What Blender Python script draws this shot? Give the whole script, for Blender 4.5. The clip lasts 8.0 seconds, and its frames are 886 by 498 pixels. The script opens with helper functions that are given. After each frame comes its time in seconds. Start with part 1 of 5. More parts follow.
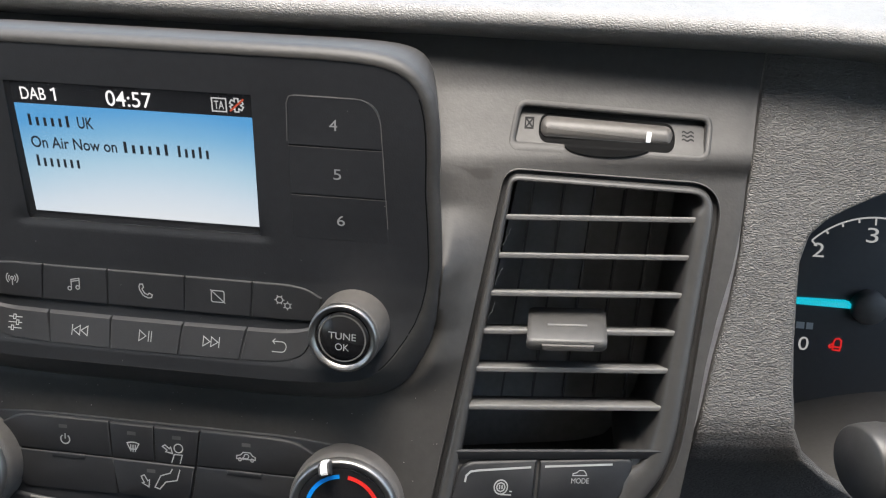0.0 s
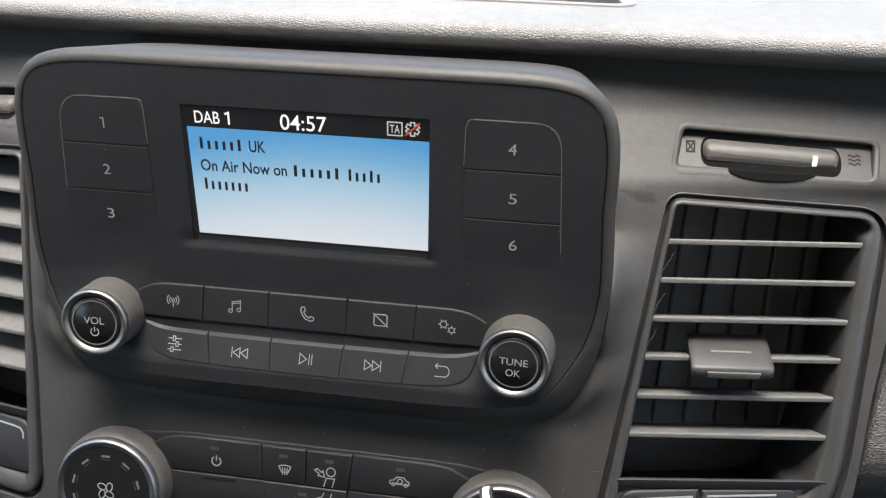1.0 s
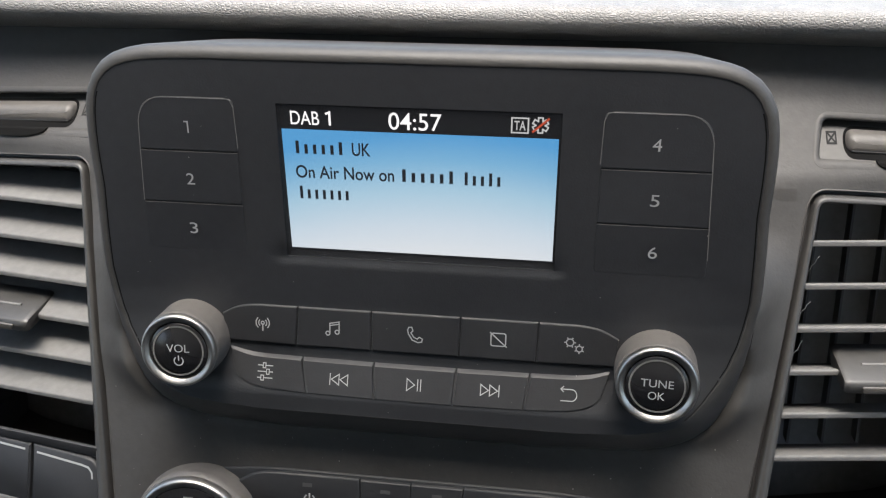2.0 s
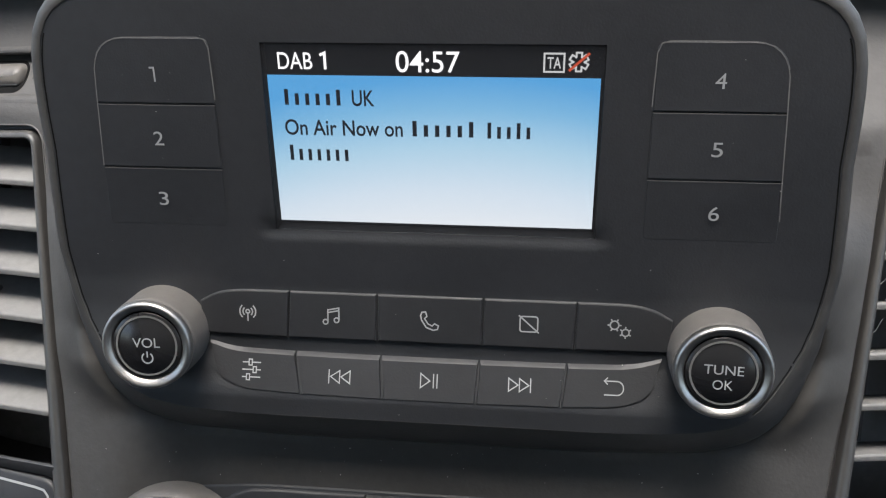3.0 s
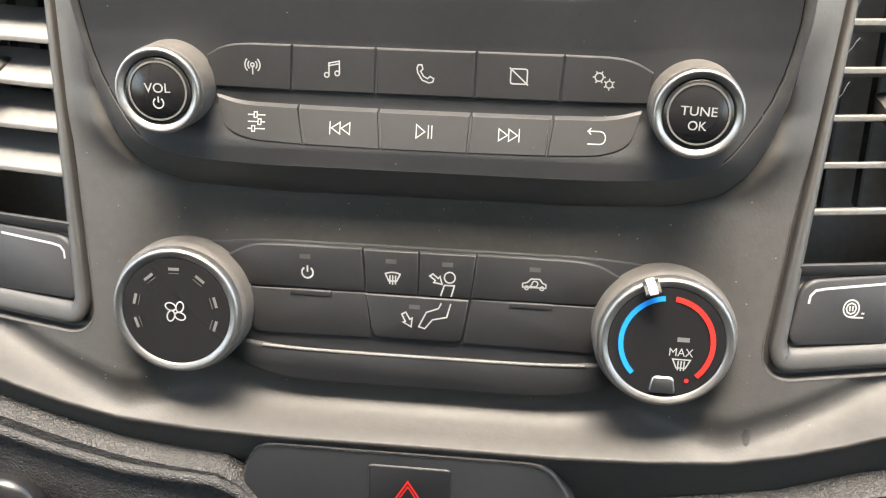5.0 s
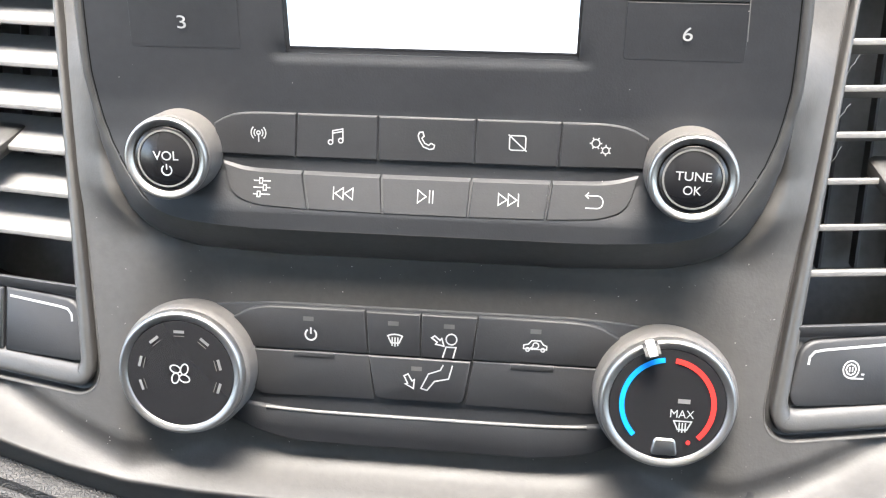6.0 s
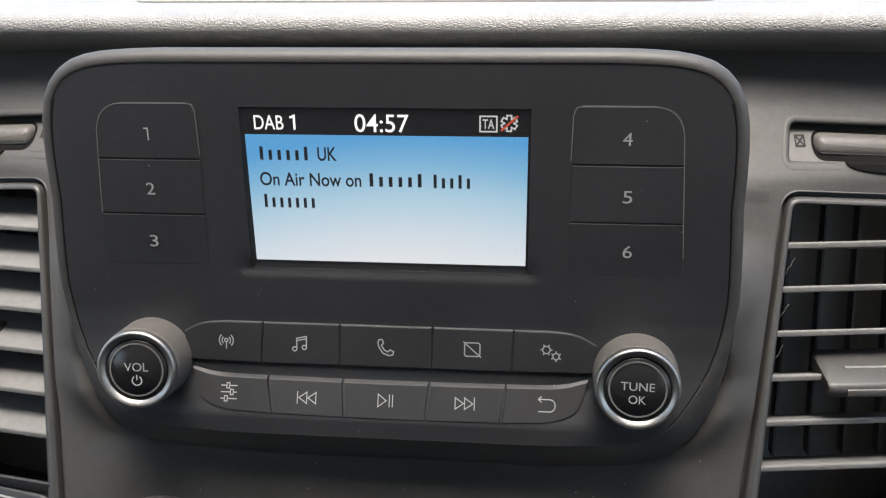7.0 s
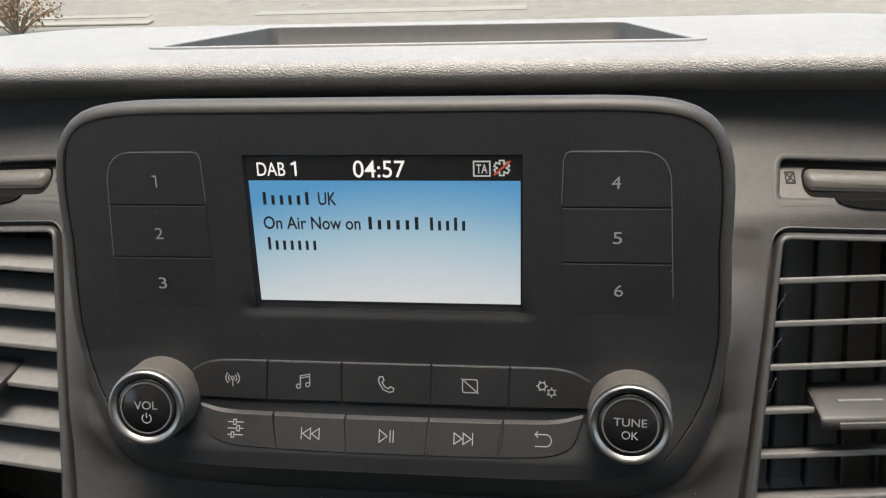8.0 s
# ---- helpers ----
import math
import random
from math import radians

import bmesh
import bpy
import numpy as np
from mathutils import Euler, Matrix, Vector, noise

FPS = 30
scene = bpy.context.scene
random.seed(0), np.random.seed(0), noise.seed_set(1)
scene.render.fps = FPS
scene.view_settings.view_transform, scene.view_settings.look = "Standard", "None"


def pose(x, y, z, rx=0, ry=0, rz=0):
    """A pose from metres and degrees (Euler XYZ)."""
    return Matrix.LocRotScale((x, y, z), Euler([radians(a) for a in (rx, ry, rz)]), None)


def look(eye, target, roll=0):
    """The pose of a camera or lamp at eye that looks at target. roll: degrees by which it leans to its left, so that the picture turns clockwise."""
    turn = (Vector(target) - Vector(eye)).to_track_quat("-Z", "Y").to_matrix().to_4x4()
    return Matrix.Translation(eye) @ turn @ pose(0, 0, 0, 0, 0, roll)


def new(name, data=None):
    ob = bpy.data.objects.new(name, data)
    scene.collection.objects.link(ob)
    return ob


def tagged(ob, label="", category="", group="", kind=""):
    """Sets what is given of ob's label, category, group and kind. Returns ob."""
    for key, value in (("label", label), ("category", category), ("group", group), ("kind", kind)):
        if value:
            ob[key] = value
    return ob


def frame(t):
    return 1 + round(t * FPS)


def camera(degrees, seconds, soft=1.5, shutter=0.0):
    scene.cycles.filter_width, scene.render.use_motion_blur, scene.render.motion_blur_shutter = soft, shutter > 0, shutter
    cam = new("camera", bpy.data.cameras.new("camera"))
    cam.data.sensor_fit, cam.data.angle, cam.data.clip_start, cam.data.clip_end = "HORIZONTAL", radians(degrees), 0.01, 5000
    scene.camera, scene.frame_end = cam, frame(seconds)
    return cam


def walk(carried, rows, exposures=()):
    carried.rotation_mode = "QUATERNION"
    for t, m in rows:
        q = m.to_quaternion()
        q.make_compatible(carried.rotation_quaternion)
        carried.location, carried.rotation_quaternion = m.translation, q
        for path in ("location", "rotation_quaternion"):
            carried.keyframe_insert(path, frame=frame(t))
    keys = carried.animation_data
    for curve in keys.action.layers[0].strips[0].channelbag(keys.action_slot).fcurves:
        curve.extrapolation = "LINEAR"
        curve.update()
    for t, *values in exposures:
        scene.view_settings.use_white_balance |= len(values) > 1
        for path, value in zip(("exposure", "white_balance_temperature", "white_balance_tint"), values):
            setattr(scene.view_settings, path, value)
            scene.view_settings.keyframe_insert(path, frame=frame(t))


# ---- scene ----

# The dashboard's own axes: x to the driver's side, y ahead, z up along the radio's face, origin at the display's middle.
LEAN_BACK = 9.0
DASH = pose(0, 0, 1.0, -LEAN_BACK, 0, 0)

cam = camera(54.5, 8.0, soft=1.15)
# seconds, x, y, z in the dashboard's axes, yaw, pitch, roll
ROWS = [
    (0, 0.14924, -0.29172, 0.11462, 6.325, -25.315, 1.813),
    (0.5, 0.12041, -0.29534, 0.11151, 6.993, -24.287, 2.094),
    (1, 0.09575, -0.29497, 0.11532, 8.374, -24.356, 1.256),
    (1.5, 0.07317, -0.28551, 0.11180, 8.608, -24.279, 0.658),
    (1.7, 0.06177, -0.28049, 0.10991, 8.565, -24.260, 0.300),
    (2.8, 0.02757, -0.23730, 0.07455, 6.289, -22.891, -0.414),
    (3, 0.03070, -0.23404, 0.06992, 6.703, -22.759, -0.673),
    (3.5, 0.03048, -0.24485, 0.05781, 6.877, -24.316, -0.622),
    (4, 0.02976, -0.25553, 0.05005, 5.917, -24.659, 0.114),
    (4.5, 0.02996, -0.26518, 0.03989, 5.553, -27.815, 0.492),
    (4.7, 0.03099, -0.26870, 0.03575, 5.398, -29.316, 0.637),
    (5.8, 0.03089, -0.27149, 0.03529, 5.873, -28.004, 0.284),
    (6, 0.03307, -0.27270, 0.03992, 5.980, -25.646, 0.186),
    (6.5, 0.03938, -0.26801, 0.06292, 5.986, -22.986, -0.057),
    (7, 0.04716, -0.27040, 0.07784, 5.952, -19.016, -0.555),
    (7.5, 0.05491, -0.27412, 0.08614, 6.451, -17.759, -1.290),
    (8, 0.05579, -0.27597, 0.08781, 7.334, -17.787, -1.575),
]


def eye_pose(x, y, z, yaw, pitch, roll):
    turn = pose(0, 0, 0, 0, 0, yaw) @ pose(0, 0, 0, 90 + pitch, 0, 0) @ pose(0, 0, 0, 0, 0, roll)
    return DASH @ Matrix.Translation((x, y, z)) @ turn


# seconds, stops
BASE = 3.45
# seconds, stops, kelvin, tint
EXPOSURES = [(t, BASE + e, k - 300, 11) for t, e, k in ((0.0, -0.05, 7000), (1.7, -0.1, 7000), (2.8, -0.03, 6800), (3.5, 0.28, 7100), (4.0, 0.8, 7700), (4.7, 1.12, 7900), (5.8, 1.78, 7100), (6.1, 1.72, 7000), (6.5, 0.95, 7200), (7.0, -0.05, 7100), (7.5, -0.3, 7400), (8.0, -0.3, 7400))]
walk(cam, [(t, eye_pose(*p)) for t, *p in ROWS], EXPOSURES)

# ---- daylight ----
SUN_EL, SUN_AZ = 85.5, 178.0
world = bpy.data.worlds.new("sky")
scene.world = world
world.use_nodes = True
wn = world.node_tree.nodes
sky = wn.new("ShaderNodeTexSky")
sky.sky_type = "NISHITA"
sky.sun_disc = False
sky.sun_elevation = radians(SUN_EL)
sky.sun_rotation = radians(SUN_AZ)
sky.air_density, sky.dust_density, sky.ozone_density = 1.0, 4.0, 1.0
wn["Background"].inputs["Strength"].default_value = 0.075
world.node_tree.links.new(sky.outputs[0], wn["Background"].inputs["Color"])
sun = new("sun", bpy.data.lights.new("sun", "SUN"))
sun.data.energy, sun.data.angle, sun.data.color = 0.56, radians(30), (1.0, 0.98, 0.955)
sun.matrix_world = look((0, 0, 0), (-math.sin(radians(SUN_AZ)) * math.cos(radians(SUN_EL)), -math.cos(radians(SUN_AZ)) * math.cos(radians(SUN_EL)), -math.sin(radians(SUN_EL))))


# ---- materials ----
def base_material(name, colour, rough, metal=0.0):
    m = bpy.data.materials.new(name)
    m.use_nodes = True
    b = m.node_tree.nodes["Principled BSDF"]
    b.inputs["Base Color"].default_value = (*colour, 1)
    b.inputs["Roughness"].default_value = rough
    b.inputs["Metallic"].default_value = metal
    return m, m.node_tree, b


def noise_node(nt, scale, detail=3.0, stretch=(1, 1, 1)):
    co = nt.nodes.new("ShaderNodeTexCoord")
    mp = nt.nodes.new("ShaderNodeMapping")
    mp.inputs["Scale"].default_value = stretch
    n = nt.nodes.new("ShaderNodeTexNoise")
    n.inputs["Scale"].default_value, n.inputs["Detail"].default_value = scale, detail
    nt.links.new(co.outputs["Object"], mp.inputs["Vector"])
    nt.links.new(mp.outputs[0], n.inputs["Vector"])
    return n


def vary(nt, b, colour, scale, amount, rough=None, rough_amount=0.0):
    """Uneven colour and gloss: blotches at one scale and grain at another."""
    big, small = noise_node(nt, scale, 4), noise_node(nt, scale * 14, 2)
    add = nt.nodes.new("ShaderNodeMath")
    add.operation = "ADD"
    nt.links.new(big.outputs["Fac"], add.inputs[0])
    nt.links.new(small.outputs["Fac"], add.inputs[1])
    ramp = nt.nodes.new("ShaderNodeMapRange")
    ramp.inputs["From Min"].default_value, ramp.inputs["From Max"].default_value = 0.7, 1.3
    ramp.inputs["To Min"].default_value, ramp.inputs["To Max"].default_value = 1 - amount, 1 + amount
    nt.links.new(add.outputs[0], ramp.inputs["Value"])
    mul = nt.nodes.new("ShaderNodeVectorMath")
    mul.operation = "SCALE"
    mul.inputs[0].default_value = colour
    nt.links.new(ramp.outputs[0], mul.inputs["Scale"])
    nt.links.new(mul.outputs[0], b.inputs["Base Color"])
    if rough is not None:
        r2 = nt.nodes.new("ShaderNodeMapRange")
        r2.inputs["From Min"].default_value, r2.inputs["From Max"].default_value = 0.3, 0.7
        r2.inputs["To Min"].default_value, r2.inputs["To Max"].default_value = rough - rough_amount, rough + rough_amount
        nt.links.new(big.outputs["Fac"], r2.inputs["Value"])
        nt.links.new(r2.outputs[0], b.inputs["Roughness"])


def bump(nt, b, height, strength, distance):
    bp = nt.nodes.new("ShaderNodeBump")
    bp.inputs["Strength"].default_value, bp.inputs["Distance"].default_value = strength, distance
    nt.links.new(height, bp.inputs["Height"])
    nt.links.new(bp.outputs[0], b.inputs["Normal"])


def plastic(name, colour, rough, grain=1600, strength=0.25, amount=0.12, rough_amount=0.05):
    m, nt, b = base_material(name, colour, rough)
    vary(nt, b, colour, 22, amount, rough, rough_amount)
    n = noise_node(nt, grain, 2)
    bump(nt, b, n.outputs["Fac"], strength, 0.0002)
    return m


def grained(name, colour, rough, scale, stretch, strength, depth, fine=0.9):
    """Moulded leather grain: wrinkled cells with finer noise."""
    m, nt, b = base_material(name, colour, rough)
    vary(nt, b, colour, 14, 0.12, rough, 0.05)
    co = nt.nodes.new("ShaderNodeTexCoord")
    mp = nt.nodes.new("ShaderNodeMapping")
    mp.inputs["Scale"].default_value = stretch
    warp = noise_node(nt, scale * 0.6, 2, stretch)
    mix = nt.nodes.new("ShaderNodeVectorMath")
    mix.operation = "MULTIPLY_ADD"
    mix.inputs[1].default_value = (0.9 / scale,) * 3
    nt.links.new(co.outputs["Object"], mp.inputs["Vector"])
    nt.links.new(warp.outputs["Color"], mix.inputs[0])
    nt.links.new(mp.outputs[0], mix.inputs[2])
    v = nt.nodes.new("ShaderNodeTexVoronoi")
    v.feature = "DISTANCE_TO_EDGE"
    v.inputs["Scale"].default_value = scale
    nt.links.new(mix.outputs[0], v.inputs["Vector"])
    crease = nt.nodes.new("ShaderNodeMapRange")
    crease.interpolation_type = "SMOOTHSTEP"
    crease.inputs["From Max"].default_value = 0.28
    nt.links.new(v.outputs["Distance"], crease.inputs["Value"])
    f = noise_node(nt, scale * 0.9, 3, stretch)
    s = nt.nodes.new("ShaderNodeMath")
    s.operation = "MULTIPLY_ADD"
    s.inputs[1].default_value = fine
    nt.links.new(f.outputs["Fac"], s.inputs[0])
    nt.links.new(crease.outputs[0], s.inputs[2])
    bump(nt, b, s.outputs[0], strength, depth)
    return m


GLOW = 0.088
BEHIND_COVER = 1 / 0.62 ** 2


def glow(name, colour, strength):
    m, nt, b = base_material(name, (0.01, 0.01, 0.01), 0.4)
    b.inputs["Emission Color"].default_value = (*colour, 1)
    b.inputs["Emission Strength"].default_value = strength
    return m


FACE = plastic("soft_black_plastic", (0.0205, 0.0218, 0.0242), 0.5, 1500, 0.25, 0.1)
KEY = plastic("black_key_plastic", (0.0142, 0.0149, 0.0166), 0.56, 1500, 0.2, 0.1)
GRAPHITE = plastic("graphite_plastic", (0.038, 0.0362, 0.0338), 0.56, 900, 0.3, 0.14)
BEZEL = plastic("vent_bezel_plastic", (0.043, 0.042, 0.0405), 0.42, 1200, 0.2, 0.1)
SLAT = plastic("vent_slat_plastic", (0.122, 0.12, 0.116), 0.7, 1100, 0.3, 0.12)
DARK = plastic("vent_black_plastic", (0.06, 0.0595, 0.059), 0.5)
DUCT = plastic("dull_duct_plastic", (0.19, 0.19, 0.19), 0.8)
MATTE = plastic("matte_black_plastic", (0.006, 0.006, 0.006), 0.95)
MATTE.node_tree.nodes["Principled BSDF"].inputs["Specular IOR Level"].default_value = 0.1
BLACK = plastic("deep_black_plastic", (0.022, 0.022, 0.022), 0.5)
KNOB = plastic("soft_knob_plastic", (0.083, 0.0775, 0.0715), 0.5, 1400, 0.35)
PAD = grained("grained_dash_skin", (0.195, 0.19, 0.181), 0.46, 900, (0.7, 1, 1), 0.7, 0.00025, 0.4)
TRIM_SKIN = grained("wrinkled_trim_skin", (0.088, 0.086, 0.083), 0.48, 1000, (0.4, 1, 1.4), 0.9, 0.00045)
TRAY = plastic("grey_tray_plastic", (0.042, 0.041, 0.039), 0.6, 900, 0.3)
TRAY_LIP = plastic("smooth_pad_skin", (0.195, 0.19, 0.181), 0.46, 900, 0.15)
SMUDGE = plastic("greasy_smudge", (0.031, 0.029, 0.027), 0.4, 900, 0.3)
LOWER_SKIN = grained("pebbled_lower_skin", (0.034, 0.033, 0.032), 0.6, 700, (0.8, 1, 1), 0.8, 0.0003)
CHROME = plastic("satin_chrome", (0.36, 0.352, 0.337), 0.42, 2200, 0.15, 0.06)
CHROME.node_tree.nodes["Principled BSDF"].inputs["Metallic"].default_value = 1.0
SATIN = base_material("satin_silver", (0.50, 0.49, 0.47), 0.32, 1.0)[0]
GLOSS = base_material("gloss_black", (0.014, 0.014, 0.015), 0.24)[0]
PRINT = base_material("pale_print", (0.31, 0.32, 0.32), 0.5)[0]
DIM_PRINT = base_material("dim_grey_print", (0.14, 0.14, 0.14), 0.5)[0]
BLACK_PRINT = base_material("black_print", (0.004, 0.004, 0.004), 0.85)[0]
TICK_WHITE = base_material("white_mark", (0.8, 0.8, 0.8), 0.35)[0]
BLUE = base_material("blue_print", (0.0, 0.24, 0.72), 0.4)[0]
RED = base_material("red_print", (0.75, 0.03, 0.025), 0.4)[0]
SCREEN_BLACK = base_material("unlit_screen", (0.016, 0.016, 0.018), 0.35)[0]
SCREEN_WHITE = glow("lit_white", (1, 1, 1), 1.15 * GLOW * BEHIND_COVER)
SCREEN_GREY = glow("lit_grey", (0.85, 0.87, 0.87), 0.65 * GLOW * BEHIND_COVER)
SCREEN_RED = glow("lit_orange_red", (0.75, 0.10, 0.04), 0.7 * GLOW * BEHIND_COVER)
DIAL_GREY = glow("lit_dial_grey", (0.85, 0.87, 0.87), 0.5 * GLOW)
INK = base_material("dark_screen_text", (0.012, 0.02, 0.035), 0.5)[0]
NEEDLE = glow("lit_cyan_needle", (0.0, 0.62, 0.80), 0.85 * GLOW)
WARN_RED = glow("lit_red_warning", (0.85, 0.012, 0.008), 0.9 * GLOW)
SEAT = plastic("dark_seat_cloth", (0.035, 0.034, 0.033), 0.9, 400, 0.4)
# linings of the unseen cab, kept pale to bounce fill onto the dash
HEADLINING = plastic("pale_headlining", (0.72, 0.705, 0.68), 0.9, 300, 0.2)
LINING = plastic("grey_cab_lining", (0.34, 0.334, 0.325), 0.8, 300, 0.2)


def screen_material():
    m, nt, b = base_material("lit_blue_display", (0.02, 0.02, 0.02), 0.3)
    co = nt.nodes.new("ShaderNodeTexCoord")
    sep = nt.nodes.new("ShaderNodeSeparateXYZ")
    nt.links.new(co.outputs["Generated"], sep.inputs[0])
    add = nt.nodes.new("ShaderNodeMath")
    add.operation = "MULTIPLY_ADD"
    add.inputs[1].default_value = 0.45
    off, sq = nt.nodes.new("ShaderNodeMath"), nt.nodes.new("ShaderNodeMath")
    off.operation, sq.operation = "SUBTRACT", "POWER"
    off.inputs[1].default_value, sq.inputs[1].default_value = 0.62, 2.0
    nt.links.new(sep.outputs["X"], off.inputs[0])
    nt.links.new(off.outputs[0], sq.inputs[0])
    nt.links.new(sq.outputs[0], add.inputs[0])
    nt.links.new(sep.outputs["Z"], add.inputs[2])
    r = nt.nodes.new("ShaderNodeValToRGB")
    e = r.color_ramp.elements
    e[0].position, e[0].color = 0.0, (0.76, 0.81, 0.86, 1)
    e[1].position, e[1].color = 1.0, (0.085, 0.355, 0.70, 1)
    for p, c in ((0.25, (0.63, 0.74, 0.84, 1)), (0.55, (0.40, 0.62, 0.78, 1)), (0.8, (0.19, 0.46, 0.72, 1))):
        n = e.new(p)
        n.color = c
    nt.links.new(add.outputs[0], r.inputs[0])
    nt.links.new(r.outputs[0], b.inputs["Emission Color"])
    b.inputs["Emission Strength"].default_value = 1.0 * GLOW * BEHIND_COVER
    return m


SCREEN = screen_material()


def glass_material():
    m = bpy.data.materials.new("clear_glass")
    m.use_nodes = True
    nt = m.node_tree
    for n in [n for n in nt.nodes if n.type == "BSDF_PRINCIPLED"]:
        nt.nodes.remove(n)
    tr, gl, mix = nt.nodes.new("ShaderNodeBsdfTransparent"), nt.nodes.new("ShaderNodeBsdfGlossy"), nt.nodes.new("ShaderNodeMixShader")
    tr.inputs[0].default_value = (0.93, 0.95, 0.93, 1)
    gl.inputs["Roughness"].default_value = 0.02
    mix.inputs[0].default_value = 0.05
    nt.links.new(tr.outputs[0], mix.inputs[1])
    nt.links.new(gl.outputs[0], mix.inputs[2])
    nt.links.new(mix.outputs[0], nt.nodes["Material Output"].inputs["Surface"])
    return m


GLASS = glass_material()


def cover_material():
    """A matt tinted window: part of the light passes, the rest meets dull dark plastic."""
    m, nt, b = base_material("tinted_display_window", (0.0205, 0.0218, 0.0242), 0.5)
    tr, mix = nt.nodes.new("ShaderNodeBsdfTransparent"), nt.nodes.new("ShaderNodeMixShader")
    mix.inputs[0].default_value = 0.38
    nt.links.new(tr.outputs[0], mix.inputs[1])
    nt.links.new(b.outputs[0], mix.inputs[2])
    nt.links.new(mix.outputs[0], nt.nodes["Material Output"].inputs["Surface"])
    return m


COVER = cover_material()


# ---- builders: dashboard places are given in millimetres in the dashboard's axes ----
WORLD_OF = {}


def thing(name, x, y, z, label, category, group=""):
    ob = new(name)
    ob.empty_display_size = 0.02
    ob.matrix_world = DASH @ Matrix.Translation((x / 1000, y / 1000, z / 1000))
    WORLD_OF[ob] = ob.matrix_world.copy()
    return tagged(ob, label, category, group)


def mesh_of(name, bm, material, smooth):
    bmesh.ops.recalc_face_normals(bm, faces=bm.faces)
    me = bpy.data.meshes.new(name)
    bm.to_mesh(me)
    bm.free()
    me.materials.append(material)
    me.shade_smooth()
    me.set_sharp_from_angle(angle=radians(smooth))
    return me


def part(name, bm, material, parent, label="", smooth=38):
    bmesh.ops.scale(bm, vec=(0.001, 0.001, 0.001), verts=bm.verts)
    ob = new(name, mesh_of(name, bm, material, smooth))
    ob.parent = parent
    ob.matrix_parent_inverse = WORLD_OF[parent].inverted() @ DASH
    WORLD_OF[ob] = DASH.copy()
    return tagged(ob, label)


def solid(name, bm, material, label, category, kind="structure", smooth=38):
    """A piece of the setting, in metres in the world."""
    return tagged(new(name, mesh_of(name, bm, material, smooth)), label, category, "", kind)


def interp(table, v):
    if v <= table[0][0]:
        return table[0][1]
    for (a, p), (b, q) in zip(table, table[1:]):
        if v <= b:
            return p + (q - p) * (v - a) / (b - a)
    return table[-1][1]


def smoothstep(a, b, v):
    t = min(1, max(0, (v - a) / (b - a)))
    return t * t * (3 - 2 * t)


def rounded(corners, steps=6):
    """A closed outline with rounded corners: rows of x, z, radius."""
    out, n = [], len(corners)
    for i in range(n):
        (px, pz, _), (x, z, r), (qx, qz, _) = corners[i - 1], corners[i], corners[(i + 1) % n]
        c = Vector((x, z))
        if r <= 0:
            out.append((x, z))
            continue
        a, b = (Vector((px, pz)) - c), (Vector((qx, qz)) - c)
        ra, rb = min(r, a.length * 0.49), min(r, b.length * 0.49)
        a, b = c + a.normalized() * ra, c + b.normalized() * rb
        for k in range(steps + 1):
            t = k / steps
            p = a * (1 - t) ** 2 + c * 2 * t * (1 - t) + b * t * t
            out.append((p.x, p.y))
    return out


def inset(outline, d):
    """The outline moved inwards by d."""
    area = sum(p[0] * q[1] - q[0] * p[1] for p, q in zip(outline, outline[1:] + outline[:1]))
    s = 1 if area > 0 else -1
    out, n = [], len(outline)
    for i in range(n):
        p, c, q = Vector(outline[i - 1]), Vector(outline[i]), Vector(outline[(i + 1) % n])
        a, b = (c - p), (q - c)
        if a.length < 1e-6:
            a = b
        if b.length < 1e-6:
            b = a
        na, nb = Vector((-a.y, a.x)).normalized() * s, Vector((-b.y, b.x)).normalized() * s
        m = na + nb
        m = m.normalized() if m.length > 1e-6 else na
        k = 1 / max(0.5, m.dot(na))
        p = c + m * d * k
        out.append((p.x, p.y))
    return out


def mirrored(pts, side):
    return [(side * p[0], *p[1:]) for p in pts]


def loop(bm, outline, yf, dy):
    return [bm.verts.new((x, yf(x, z) + dy, z)) for x, z in outline]


def bridge(bm, a, b, closed=True):
    n = len(a)
    for i in range(n if closed else n - 1):
        j = (i + 1) % n
        bm.faces.new((a[i], a[j], b[j], b[i]))


def slab(outline, yf, proud, depth, bevel, bm=None):
    """A plate with a bevelled front edge, standing proud of the surface yf towards the viewer."""
    bm = bm or bmesh.new()
    back = loop(bm, outline, yf, depth)
    side = loop(bm, outline, yf, -proud + bevel)
    mid = loop(bm, inset(outline, bevel * 0.35), yf, -proud + bevel * 0.3)
    front = loop(bm, inset(outline, bevel), yf, -proud)
    bridge(bm, back, side)
    bridge(bm, side, mid)
    bridge(bm, mid, front)
    bm.faces.new(front)
    bm.faces.new(back[::-1])
    return bm


def ring(outline, yf, profile, bm=None, wide=lambda x, z: 1.0):
    """A frame swept along an outline: profile rows of how far in, and how far behind the surface."""
    bm = bm or bmesh.new()
    rows = []
    for d, dy in profile:
        pts = [(ox + (x - ox) * wide(ox, oz), oz + (z - oz) * wide(ox, oz)) for (x, z), (ox, oz) in zip(inset(outline, d), outline)]
        rows.append(loop(bm, pts, yf, dy))
    for a, b in zip(rows, rows[1:]):
        bridge(bm, a, b)
    return bm


